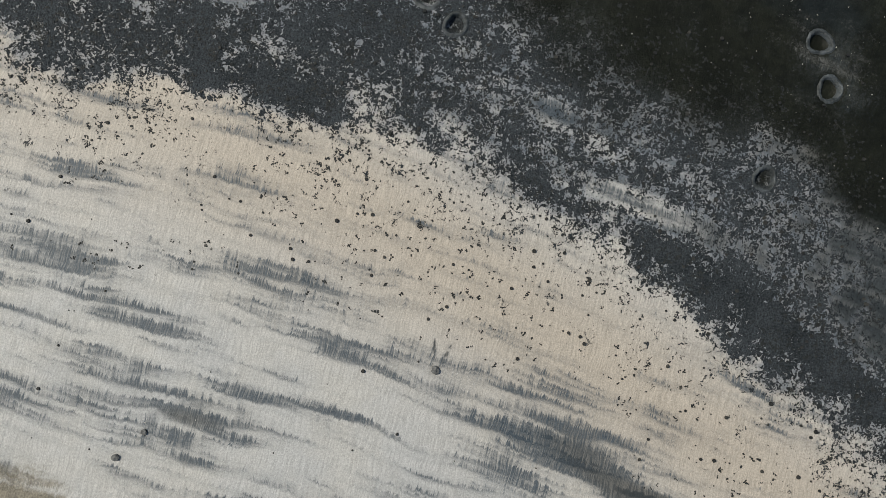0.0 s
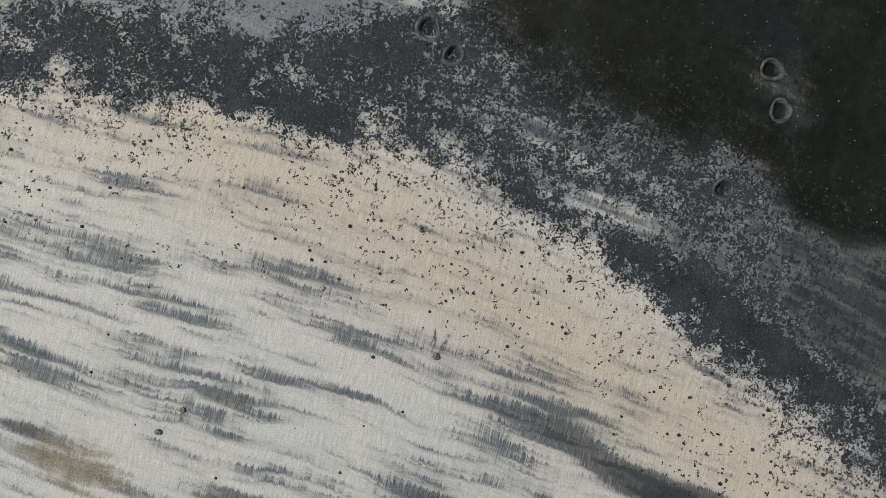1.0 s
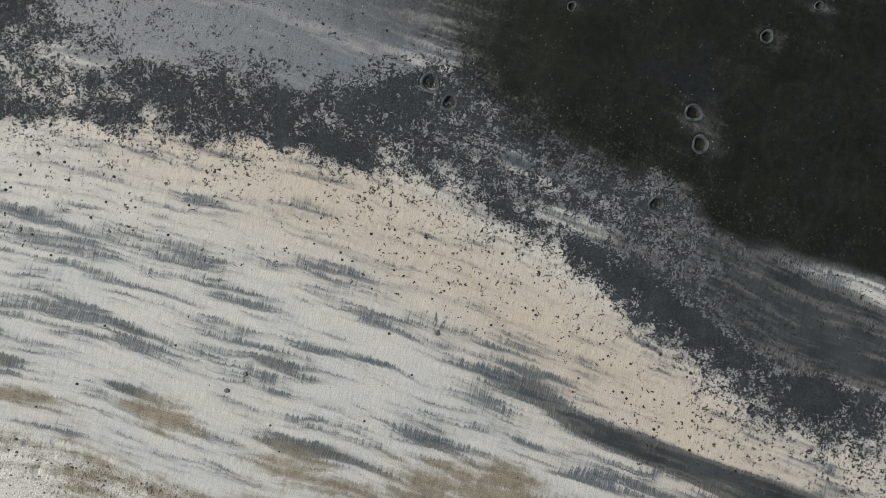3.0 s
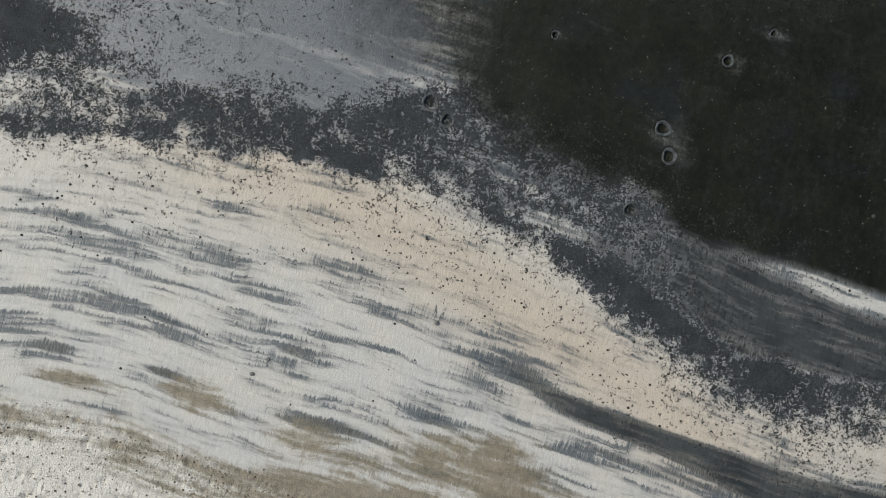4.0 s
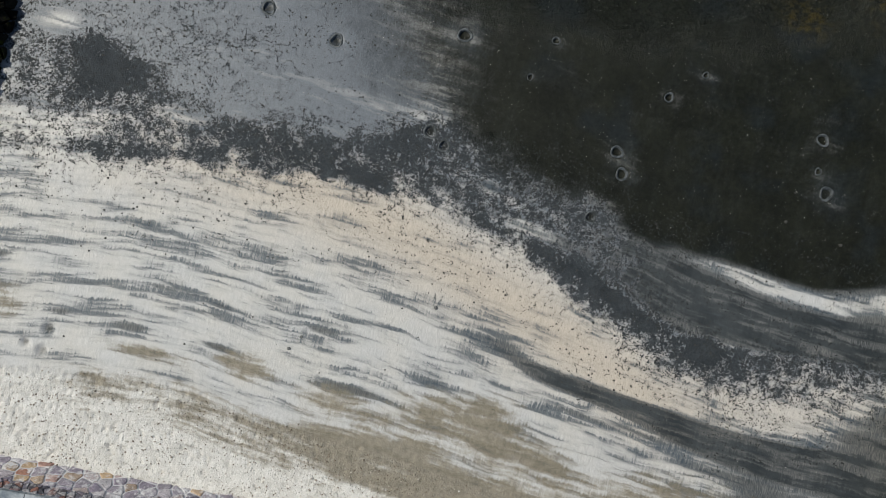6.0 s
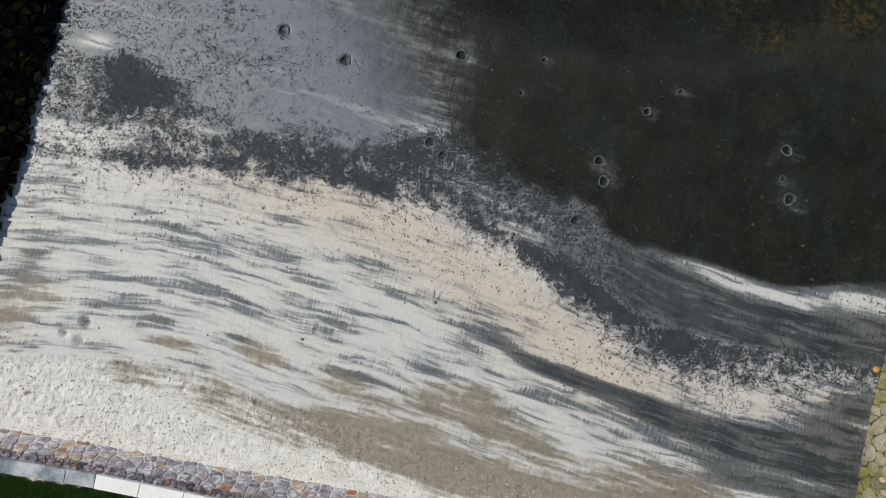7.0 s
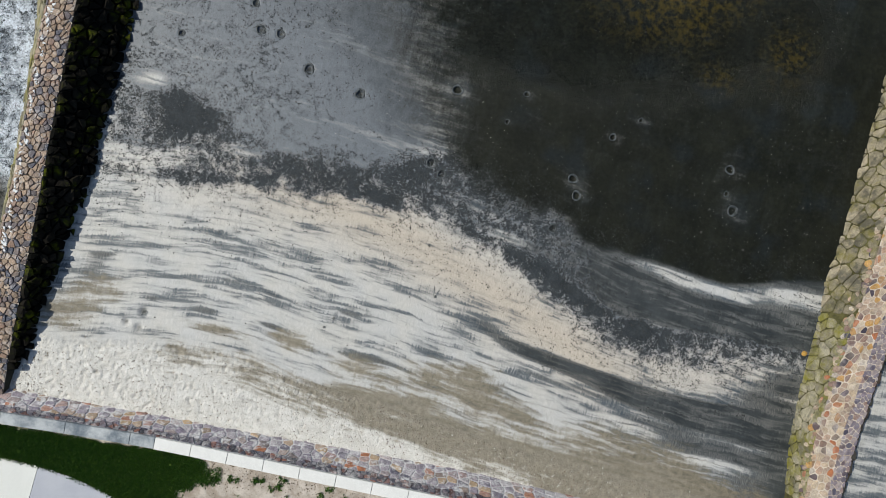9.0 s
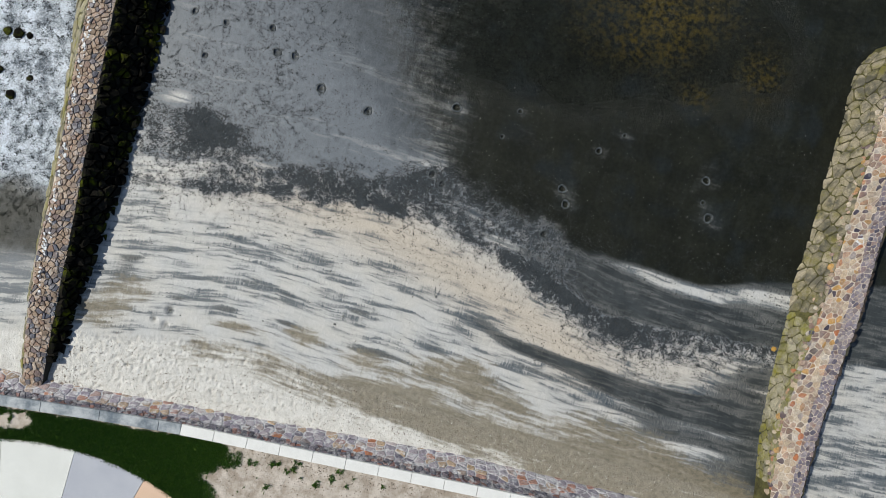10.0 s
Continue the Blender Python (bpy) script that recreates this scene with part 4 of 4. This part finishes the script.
# ---- groyne with a green shelving side ----
def green_groyne():
    l0 = rail([(-13, 12.85), (-10.5, 13.12), (-7.3, 13.53), (-4.83, 14.07), (-3.13, 14.6), (-1.46, 14.95), (0.65, 15.73), (2.56, 16.25), (4.17, 16.72), (5.7, 17.25), (7.2, 17.55), (8.2, 17.99), (8.9, 18.7)])
    l1 = rail([(-13, 12.9), (-9.5, 13.28), (-6.7, 13.75), (-5.06, 14.4), (-3.27, 14.95), (-1.74, 15.55), (1.85, 16.64), (4.7, 17.61), (7.2, 18.3), (8.4, 18.7), (8.9, 19.0)])
    r1 = rail([(-13, 13.55), (-10, 14.47), (-8.8, 14.78), (-6.9, 15.34), (-4.4, 16.18), (-3.1, 16.72), (-0.8, 17.38), (4, 18.75), (8, 19.9), (8.9, 19.6)])
    r0 = rail([(-13, 13.95), (-10, 15.0), (-7.3, 15.95), (-4.5, 17.0), (-3.1, 17.6), (-0.8, 18.35), (4, 19.8), (8, 20.9), (8.9, 20.0)])
    top = level((-13, 1.15), (-6, 1.08), (2, 1.0), (7.5, 0.8), (8.9, 0.2))
    zl, zr = sunk(l0), sunk(r0)
    low = lambda s: top(s) - 0.005
    mid_x = lambda s: 0.40 * float(l1(s)) + 0.60 * float(r1(s))
    body = loft("green_groyne", [(l0, lambda s: -1.6), (l0, zl), (l1, low), (mid_x, lambda s: float(top(s)) + 0.045), (r1, low), (r0, zr), (r0, lambda s: -1.6)], np.linspace(-13, 8.9, 60), MORTAR, True, ((1, ALGAE_FILL), (4, SHADED_FILL)))
    tagged(body, "stone groyne with colourful cobbled top and green algae side", "groyne")
    ridge_z = lambda s: float(top(s)) + 0.05
    lay_stones(body, strip_place(l1, mid_x, top, ridge_z), -11.6, 8.7, strip_width(l1, mid_x, top, ridge_z), 0.25, 0.034, COBBLE, 21, 1.0, 0.5, name="cobble", cut=0.2, joint=0.04)
    lay_stones(body, strip_place(mid_x, r1, ridge_z, top), -11.6, 8.7, strip_width(mid_x, r1, ridge_z, top), 0.19, 0.03, VIOLET_COBBLE, 25, 1.1, 0.48, name="cobble", cut=0.2, joint=0.035)
    lay_stones(body, strip_place(l0, l1, zl, top), -9.5, -2.6, strip_width(l0, l1, zl, top), 0.42, 0.05, ALGAE_STONE, 22, 1.1, 0.5, cut=0.2, joint=0.0, name="algae_stone")
    lay_stones(body, strip_place(l0, l1, zl, top), -2.5, 8.7, strip_width(l0, l1, zl, top), 0.46, 0.07, SHORE_STONE, 23, 1.2, 0.5, cut=0.2, joint=0.005, name="shore_stone")
    # odd cobbles set among the algae stones
    r, at, wide = np.random.default_rng(27), strip_place(l0, l1, zl, top), strip_width(l0, l1, zl, top)
    for q in np.arange(-9.8, 6.5, 0.16):
        size, c = r.uniform(0.07, 0.17), (q + r.uniform(-0.1, 0.1), wide(q) - abs(r.normal(0, 0.2)) - 0.02)
        outline = [(c[0] + size * r.uniform(0.75, 1.15) * math.cos(k), c[1] + size * r.uniform(0.75, 1.15) * math.sin(k)) for k in np.linspace(0, 5.24, 6)]
        me, where = stone_mesh(outline, at, 0.075, r, COBBLE, 0.2)
        ob = new("cobble", me)
        ob.location, ob.parent = where, body
    lay_stones(body, strip_place(r1, r0, top, zr), -11.5, 8.5, strip_width(r1, r0, top, zr), 0.42, 0.08, SHADED_STONE, 24, 1.0, name="side_stone")
    return body


# ---- seawall with its coping ----
WALL_FOOT = rail([(-30, -2.6), (-24, -3.75), (-18.38, -4.95), (-16.07, -5.6), (-11.46, -6.41), (-7.38, -7.18), (-3.3, -7.89), (0.84, -8.66), (3.91, -9.4), (7.55, -10.3), (20, -13.2)])
WALL_EDGE = rail([(-30, -4.1), (-24, -5.0), (-17.84, -5.93), (-13.41, -6.58), (-10.58, -7.05), (1.79, -9.56), (8, -10.83), (20, -13.6)])
DECK = 1.62


def seawall():
    foot_z = lambda s: float(beach_z(s, float(WALL_FOOT(s)))) - 0.1
    edge_z = lambda s: 1.5
    back = lambda s: float(WALL_EDGE(s)) - 0.34
    body = loft("seawall", [(WALL_FOOT, lambda s: -1.5), (WALL_FOOT, foot_z), (WALL_EDGE, lambda s: 1.44), (back, lambda s: 1.44), (back, lambda s: -1.5)],
                np.linspace(-28, 18, 90), MORTAR_PALE, False)
    tagged(body, "low seawall of violet and rust rubble stones in pale mortar", "seawall", kind="structure")
    shelf = lambda s: 0.26 * float(WALL_FOOT(s)) + 0.74 * float(WALL_EDGE(s))
    shelf_z = lambda s: 0.26 * foot_z(s) + 0.74 * 1.5
    lay_stones(body, strip_place(WALL_FOOT, shelf, foot_z, shelf_z, -1.0, False), -19.5, 9.5, strip_width(WALL_FOOT, shelf, foot_z, shelf_z), 0.30, 0.022, WALL_STONE, 31, 1.4, 0.24, cut=0.07, joint=0.035)
    lay_stones(body, strip_place(shelf, WALL_EDGE, shelf_z, edge_z, -1.0, False), -19.5, 9.5, strip_width(shelf, WALL_EDGE, shelf_z, edge_z), 0.13, 0.035, LEDGE_STONE, 32, 1.9, 0.45, name="ledge_stone", cut=0.08)
    # old concrete coping, in lengths, then new white slabs
    x, n = -28.0, 0
    while x < -10.7:
        x1 = min(x + 2.35, -10.58)
        coping_piece(body, x, x1, CONCRETE, "old_coping", 0.42)
        x = x1 + 0.012
    x = -10.565
    while x < 15:
        coping_piece(body, x, x + 1.305, SLAB_WHITE, "coping_slab", 0.43)
        x += 1.318
    return body


def coping_piece(parent, x0, x1, material, name, wide):
    y0, y1 = float(WALL_EDGE(x0)), float(WALL_EDGE(x1))
    d = Vector((x1 - x0, y1 - y0, 0)).normalized()
    n = Vector((d.y, -d.x, 0))
    bm = bmesh.new()
    a, b = Vector((x0, y0, 0)) - n * 0.02, Vector((x1, y1, 0)) - n * 0.02
    low = [bm.verts.new(p + Vector((0, 0, 1.44))) for p in (a, b, b + n * wide, a + n * wide)]
    high = [bm.verts.new(p + Vector((0, 0, DECK))) for p in (a, b, b + n * wide, a + n * wide)]
    bm.faces.new(low[::-1]), bm.faces.new(high)
    for i in range(4):
        bm.faces.new((low[i], low[(i + 1) % 4], high[(i + 1) % 4], high[i]))
    bmesh.ops.recalc_face_normals(bm, faces=bm.faces)
    bmesh.ops.bevel(bm, geom=[e for e in bm.edges if all(v.co.z > 1.5 for v in e.verts)], offset=0.012, segments=2, affect="EDGES")
    part(name, bm, material, parent)


# ---- the ground behind the seawall ----
PATH_MIDDLE, PATH_RADIUS = (-18.15, -20.0), 12.33


def terrace():
    xs = np.r_[-2500, -400, -80, np.linspace(-28, 18, 70), 80, 400, 2500]
    bm = bmesh.new()
    rows = []
    for x in xs:
        y = float(WALL_EDGE(np.clip(x, -28, 18))) - 0.34
        rows.append([bm.verts.new((x, q, 1.5)) for q in (y, y - 1.5, y - 4, -40, -400, -2500)])
    for a, b in zip(rows, rows[1:]):
        for i in range(5):
            bm.faces.new((a[i], a[i + 1], b[i + 1], b[i]))
    bmesh.ops.recalc_face_normals(bm, faces=bm.faces)
    return tagged(part("terrace_ground", bm, SOIL), "dry bare soil behind the seawall", "ground", kind="structure")


def on_turf(x, y):
    """How firmly grass holds the soil at a place behind the wall."""
    edge = WALL_EDGE(x) - 0.42 - y
    w = layered(x, y, 1.0, 41) - 0.5
    t = ease(-8.5 + 2.5 * w + 0.3 * (y + 7.7) - x, -0.3, 0.4) * ease(edge + 0.25 * w, 0.02, 0.15)
    bare = np.exp(-((x + 17.4) / 1.0) ** 2 - ((y + 6.95) / 0.45) ** 2)
    bare += np.exp(-((x + 8.9) / 1.1) ** 2 - ((y + 9.2) / 0.45) ** 2)
    return t * (1 - ease(bare + 0.8 * w, 0.3, 0.6))


def turf():
    xs, ys = np.arange(-27, -6.4, 0.12), np.arange(-14, -4.0, 0.12)
    x, y = np.meshgrid(xs, ys)
    keep = (on_turf(x, y) > 0.45) & (np.hypot(x - PATH_MIDDLE[0], y - PATH_MIDDLE[1]) > PATH_RADIUS - 0.25)
    z = 1.518 + 0.03 * layered(x, y, 0.5, 44)
    idx = np.arange(x.size).reshape(x.shape)
    faces = [(idx[i, j], idx[i, j + 1], idx[i + 1, j + 1], idx[i + 1, j]) for i in range(len(ys) - 1) for j in range(len(xs) - 1)
             if keep[i, j] and keep[i + 1, j] and keep[i, j + 1] and keep[i + 1, j + 1]]
    used = sorted({k for f in faces for k in f})
    at = {k: i for i, k in enumerate(used)}
    co = np.stack([x.ravel(), y.ravel(), z.ravel()], -1)
    me = mesh_of("lawn", [tuple(co[k]) for k in used], [tuple(at[k] for k in f) for f in faces], TURF)
    tagged(new("lawn", me), "dark green rough lawn beside the seawall", "lawn", kind="structure")


def grass():
    r = np.random.default_rng(51)
    verts, faces = [], []
    n = 0
    while n < 20000:
        x, y = r.uniform(-20, -2.5), r.uniform(-11.2, -5.8)
        if math.hypot(x - PATH_MIDDLE[0], y - PATH_MIDDLE[1]) < PATH_RADIUS - 0.03 or y > float(WALL_EDGE(x)) - 0.44:
            continue
        t = float(on_turf(np.array(x), np.array(y)))
        weed = 0.4 if value_noise(np.array(x), np.array(y), 0.3, 61) > 0.84 else 0.0
        if r.random() > max(t, weed):
            continue
        n += 1
        for _ in range(3):
            a, long, tall = r.uniform(0, 6.283), r.uniform(0.05, 0.12), r.uniform(0.03, 0.09)
            c, s = math.cos(a), math.sin(a)
            bx, by = x + r.uniform(-0.04, 0.04), y + r.uniform(-0.04, 0.04)
            k = len(verts)
            verts += [(bx - s * 0.012, by + c * 0.012, 1.51), (bx + s * 0.012, by - c * 0.012, 1.51),
                      (bx + c * long * 0.6 + s * 0.008, by + s * long * 0.6 - c * 0.008, 1.52 + tall), (bx + c * long, by + s * long, 1.52 + tall * 0.8)]
            faces += [(k, k + 1, k + 2), (k, k + 2, k + 3)]
    tagged(new("grass", mesh_of("grass", verts, faces, GRASS, False)), "short dark green grass and scattered weeds", "grass", kind="stuff")


def path_segment(a0, a1, material, tone):
    bm = bmesh.new()
    rows = []
    for a in np.linspace(radians(a0 + 0.05), radians(a1 - 0.05), 15):
        c, s = math.cos(a), math.sin(a)
        rows.append([bm.verts.new((PATH_MIDDLE[0] + q * c, PATH_MIDDLE[1] + q * s, z)) for q, z in
                     ((PATH_RADIUS - 4, 1.4), (PATH_RADIUS - 4, 1.56), (PATH_RADIUS - 0.015, 1.56), (PATH_RADIUS, 1.545), (PATH_RADIUS, 1.4))])
    for p, q in zip(rows, rows[1:]):
        for i in range(5):
            bm.faces.new((p[i], p[(i + 1) % 5], q[(i + 1) % 5], q[i]))
    bm.faces.new(rows[0][::-1]), bm.faces.new(rows[-1])
    bmesh.ops.recalc_face_normals(bm, faces=bm.faces)
    tagged(part("path_slab", bm, material), tone + " concrete slab of a curved path", "path", "slabs of the curved path", "structure")


black_groyne()
green_groyne()
seawall()
terrace()
turf()
grass()
for first, material, tone in ((88.5, PATH_PEACH, "peach"), (74.5, PATH_WHITE, "cream"), (60.5, PATH_GREY, "lavender-grey"), (46.5, PATH_PEACH, "peach"), (32.5, PATH_WHITE, "cream"), (102.5, PATH_GREY, "lavender-grey")):
    path_segment(first, first + 14, PATH_WHITE if first == 88.5 else material, "cream" if first == 88.5 else tone)


# ---- loose bits on the beach ----
def field_at(field, x, y):
    return float(field[int(np.clip(np.searchsorted(GY, y), 0, len(GY) - 1)), int(np.clip(np.searchsorted(GX, x), 0, len(GX) - 1))])


def lump(verts, faces, x, y, z, size, r, flat=0.4, sides=6, ragged=0.4, stretch=1.0):
    """A low ragged bit: a ring at the ground, a smaller one above and a top."""
    k, turn = len(verts), r.uniform(0, 6.283)
    ct, st = math.cos(turn), math.sin(turn)
    out = [size * (1 - ragged * r.random()) for _ in range(sides)]
    for shrink, up in ((1.0, -0.15), (0.72, flat)):
        for i, q in enumerate(out):
            a = 6.283 * i / sides
            px, py = q * shrink * math.cos(a) * stretch, q * shrink * math.sin(a)
            verts.append((x + px * ct - py * st, y + px * st + py * ct, z + up * size * r.uniform(0.8, 1.2)))
    for i in range(sides):
        j = (i + 1) % sides
        faces.append((k + i, k + j, k + sides + j, k + sides + i))
    faces.append(tuple(k + sides + i for i in range(sides)))


def scatter(name, count, box, chance, size, material, label, category, seed, chain=0, **shape):
    r = np.random.default_rng(seed)
    verts, faces = [], []
    n = tries = 0
    while n < count and tries < count * 60:
        tries += 1
        x, y = r.uniform(box[0], box[1]), r.uniform(box[2], box[3])
        if r.random() > chance(x, y):
            continue
        n += 1
        z, q = field_at(f_z, x, y), size(r)
        for _ in range(1 + int(r.random() * chain)):
            lump(verts, faces, x, y, z, q, r, **shape)
            a = r.uniform(0, 6.283)
            x, y, q = x + q * 1.3 * math.cos(a), y + q * 1.3 * math.sin(a), q * r.uniform(0.6, 1.1)
    tagged(new(name, mesh_of(name, verts, faces, material, False)), label, category, kind="stuff")


def flake_chance(x, y):
    f = field_at(f_flake, x, y)
    if f < 0.03 or x < -16.5 or x > 15.5:
        return 0
    clump = float(value_noise(np.array(x), np.array(y), 0.22, 71)) * float(value_noise(np.array(x), np.array(y), 0.8, 72))
    return min(1.0, (3.0 + 2.0 * (x > 3)) * min(f, 0.5) * max(0.0, clump * 3.2 - 0.36))


scatter("dark_flakes", 16000, (-16, 15, -7, 11), flake_chance, lambda r: r.uniform(0.009, 0.026), FLAKE,
        "dark mud flakes scattered over pale sand", "flakes", 81, 4.0, flat=0.3, sides=6, ragged=0.65, stretch=1.5)
scatter("pebbles", 2300, (-14, 12, -5, 9), lambda x, y: min(1.0, 2.0 * min(field_at(f_flake, x, y), 0.3)) + 0.03, lambda r: 0.011 + 0.026 * r.random() ** 2.5, PEBBLE,
        "small black pebbles lying on wet sand", "pebbles", 82, flat=0.75, sides=8, ragged=0.12)
scatter("shell_bits", 4000, (-16, 16, -10, 11), lambda x, y: 0.05 + 0.8 * min(1, max(0, field_at(f_mud, x, y))), lambda r: 0.0035 + 0.011 * r.random() ** 4, SHELL,
        "tiny white shell bits on mud and sand", "shells", 83, flat=0.5, sides=5, ragged=0.3)
scatter("beach_grit", 9000, (-17, 9, -10.2, -3), lambda x, y: field_at(f_dry, x, y) * (0.25 + 0.9 * float(value_noise(np.array(x), np.array(y), 1.2, 73))), lambda r: 0.008 + 0.028 * r.random() ** 3, GRAVEL,
        "brown grit and small stones on dry sand", "grit", 84, flat=0.7, sides=6, ragged=0.3)


def wall_shells():
    r = np.random.default_rng(91)
    verts, faces = [], []
    for _ in range(150):
        x = r.normal(3.6, 1.9)
        y = float(WALL_FOOT(x)) + 0.15 + abs(r.normal(0, 0.55))
        lump(verts, faces, x, y, field_at(f_z, x, y), r.uniform(0.012, 0.035), r, flat=0.5, sides=6, ragged=0.4)
    tagged(new("shell_litter", mesh_of("shell_litter", verts, faces, SHELL, False)), "pale shell litter along the foot of the seawall", "shells", kind="stuff")


wall_shells()


def burrow_rim(x, y, r, seed):
    """A sharp, broken ring of mud thrown up round a pit."""
    q = np.random.default_rng(seed)
    n, verts, faces = 40, [], []
    wave = q.uniform(0, 6.283, 4)
    for i in range(n):
        a = 6.283 * i / n
        bend = 1 + 0.09 * math.sin(2 * a + wave[0]) + 0.07 * math.sin(3 * a + wave[1]) + q.uniform(-0.04, 0.04)
        # taller where the inner slope faces the sun, to draw a bright crescent
        sun_facing = max(0.0, math.cos(a + 0.35))
        tall = max(0.002, r * (0.025 + 0.14 * sun_facing ** 2 + 0.04 * math.sin(4 * a + wave[3])) * q.uniform(0.6, 1.3))
        for out, up in ((0.72, -0.07), (0.88, 0.45), (1.0, 1.0), (1.1, 0.5), (1.25, -0.02)):
            d = r * bend * out
            px, py = x + d * math.cos(a), y + d * math.sin(a)
            verts.append((px, py, float(beach_z(px, py)) + (up * tall - 0.003 if up > 0 else up * 0.8)))
    for i in range(n):
        j = (i + 1) % n
        faces += [(5 * i + k, 5 * j + k, 5 * j + k + 1, 5 * i + k + 1) for k in range(4)]
    tagged(new("burrow_rim", mesh_of("burrow_rim", verts, faces, BURROW)), "low ring of grey mud thrown up round a pit", "burrow", "burrows in the mud")


for k, (x, y, r) in enumerate(PITS[:-3]):
    burrow_rim(x, y, r, 200 + k)


def droppings(name, spots, z, label, seed):
    """White dried splashes on the top of a groyne."""
    r = np.random.default_rng(seed)
    verts, faces = [], []
    for x, y, spread, count, size in spots:
        for _ in range(count):
            lump(verts, faces, x + r.normal(0, spread[0]), y + r.normal(0, spread[1]), z, size * r.uniform(0.5, 1.3), r, flat=0.12, sides=9, ragged=0.6, stretch=1.6)
    tagged(new(name, mesh_of(name, verts, faces, WHITEWASH, False)), label, "droppings", kind="stuff")


droppings("bird_lime", [(-16.12 + 0.19 * q, q, (0.035, 0.32), 11, 0.055) for q in range(-1, 12)], 1.585, "white dried bird lime along the groyne's top", 301)
droppings("bird_lime", [(16.85, 0.5, (0.10, 0.12), 10, 0.10), (15.75, -3.3, (0.10, 0.16), 12, 0.10), (16.1, -2.4, (0.12, 0.2), 8, 0.08), (15.3, -4.4, (0.2, 0.3), 6, 0.06)], 1.06,
          "white dried bird lime splashed on the groyne's top", 302)


def soil_gravel():
    r = np.random.default_rng(92)
    verts, faces = [], []
    for _ in range(3200):
        x = r.uniform(-12, 9)
        back = abs(r.normal(0, 0.55)) if r.random() < 0.7 else r.uniform(0, 2)
        y = float(WALL_EDGE(x)) - 0.47 - back
        lump(verts, faces, x, y, 1.5, 0.008 + 0.03 * r.random() ** 2.5, r, flat=0.7, sides=6, ragged=0.35)
    tagged(new("soil_gravel", mesh_of("soil_gravel", verts, faces, GRAVEL, False)), "brown gravel and rubble chips on bare soil", "gravel", kind="stuff")


soil_gravel()


def rock(name, x, y, size, material, label, category, seed, squash=0.6):
    r = np.random.default_rng(seed)
    bm = bmesh.new()
    bmesh.ops.create_icosphere(bm, subdivisions=2, radius=size)
    off = Vector(r.uniform(0, 50, 3))
    for v in bm.verts:
        v.co *= 1 + 0.45 * noise.noise(v.co / size * 1.3 + off)
        v.co.z *= squash
    ob = part(name, bm, material)
    ob.location = (x, y, field_at(f_z, x, y) + size * squash * 0.45)
    tagged(ob, label, category)


rock("beach_stone", -0.46, -1.98, 0.06, BIRD_GREY, "grey stone with a wake of scoured sand", "stone", 5)
rock("sponge_lump", 14.05, -4.18, 0.11, RUST, "ochre sponge-like lump on dark sand", "sponge", 6)
rock("sea_shell", -4.36, -2.83, 0.045, BIRD_GREY, "small round shell on pale sand", "shell", 7)
rock("sea_shell", -4.72, -3.16, 0.05, BIRD_GREY, "small round shell on pale sand", "shell", 8)
rock("loose_stone", 15.01, -1.48, 0.16, SHORE_STONE, "loose buff stone at the groyne foot", "stone", 9)
rock("beach_stone", 11.66, -0.11, 0.05, PEBBLE, "dark stone on mud", "stone", 10)
rock("beach_stone", 9.99, 0.58, 0.05, PEBBLE, "dark stone on mud", "stone", 11)
for x, y, size in ((-18.5, 9.1, 0.2), (-18.05, 9.0, 0.22), (-17.6, 8.9, 0.14), (-19.0, 8.1, 0.2), (-18.8, 7.45, 0.16), (-18.35, 6.4, 0.2), (-17.55, 7.1, 0.13)):
    rock("flat_stone", x, y, size, MOSSY_SHADED, "dark weedy stone on shining wet sand", "stone", int(90 + 10 * y), 0.4)
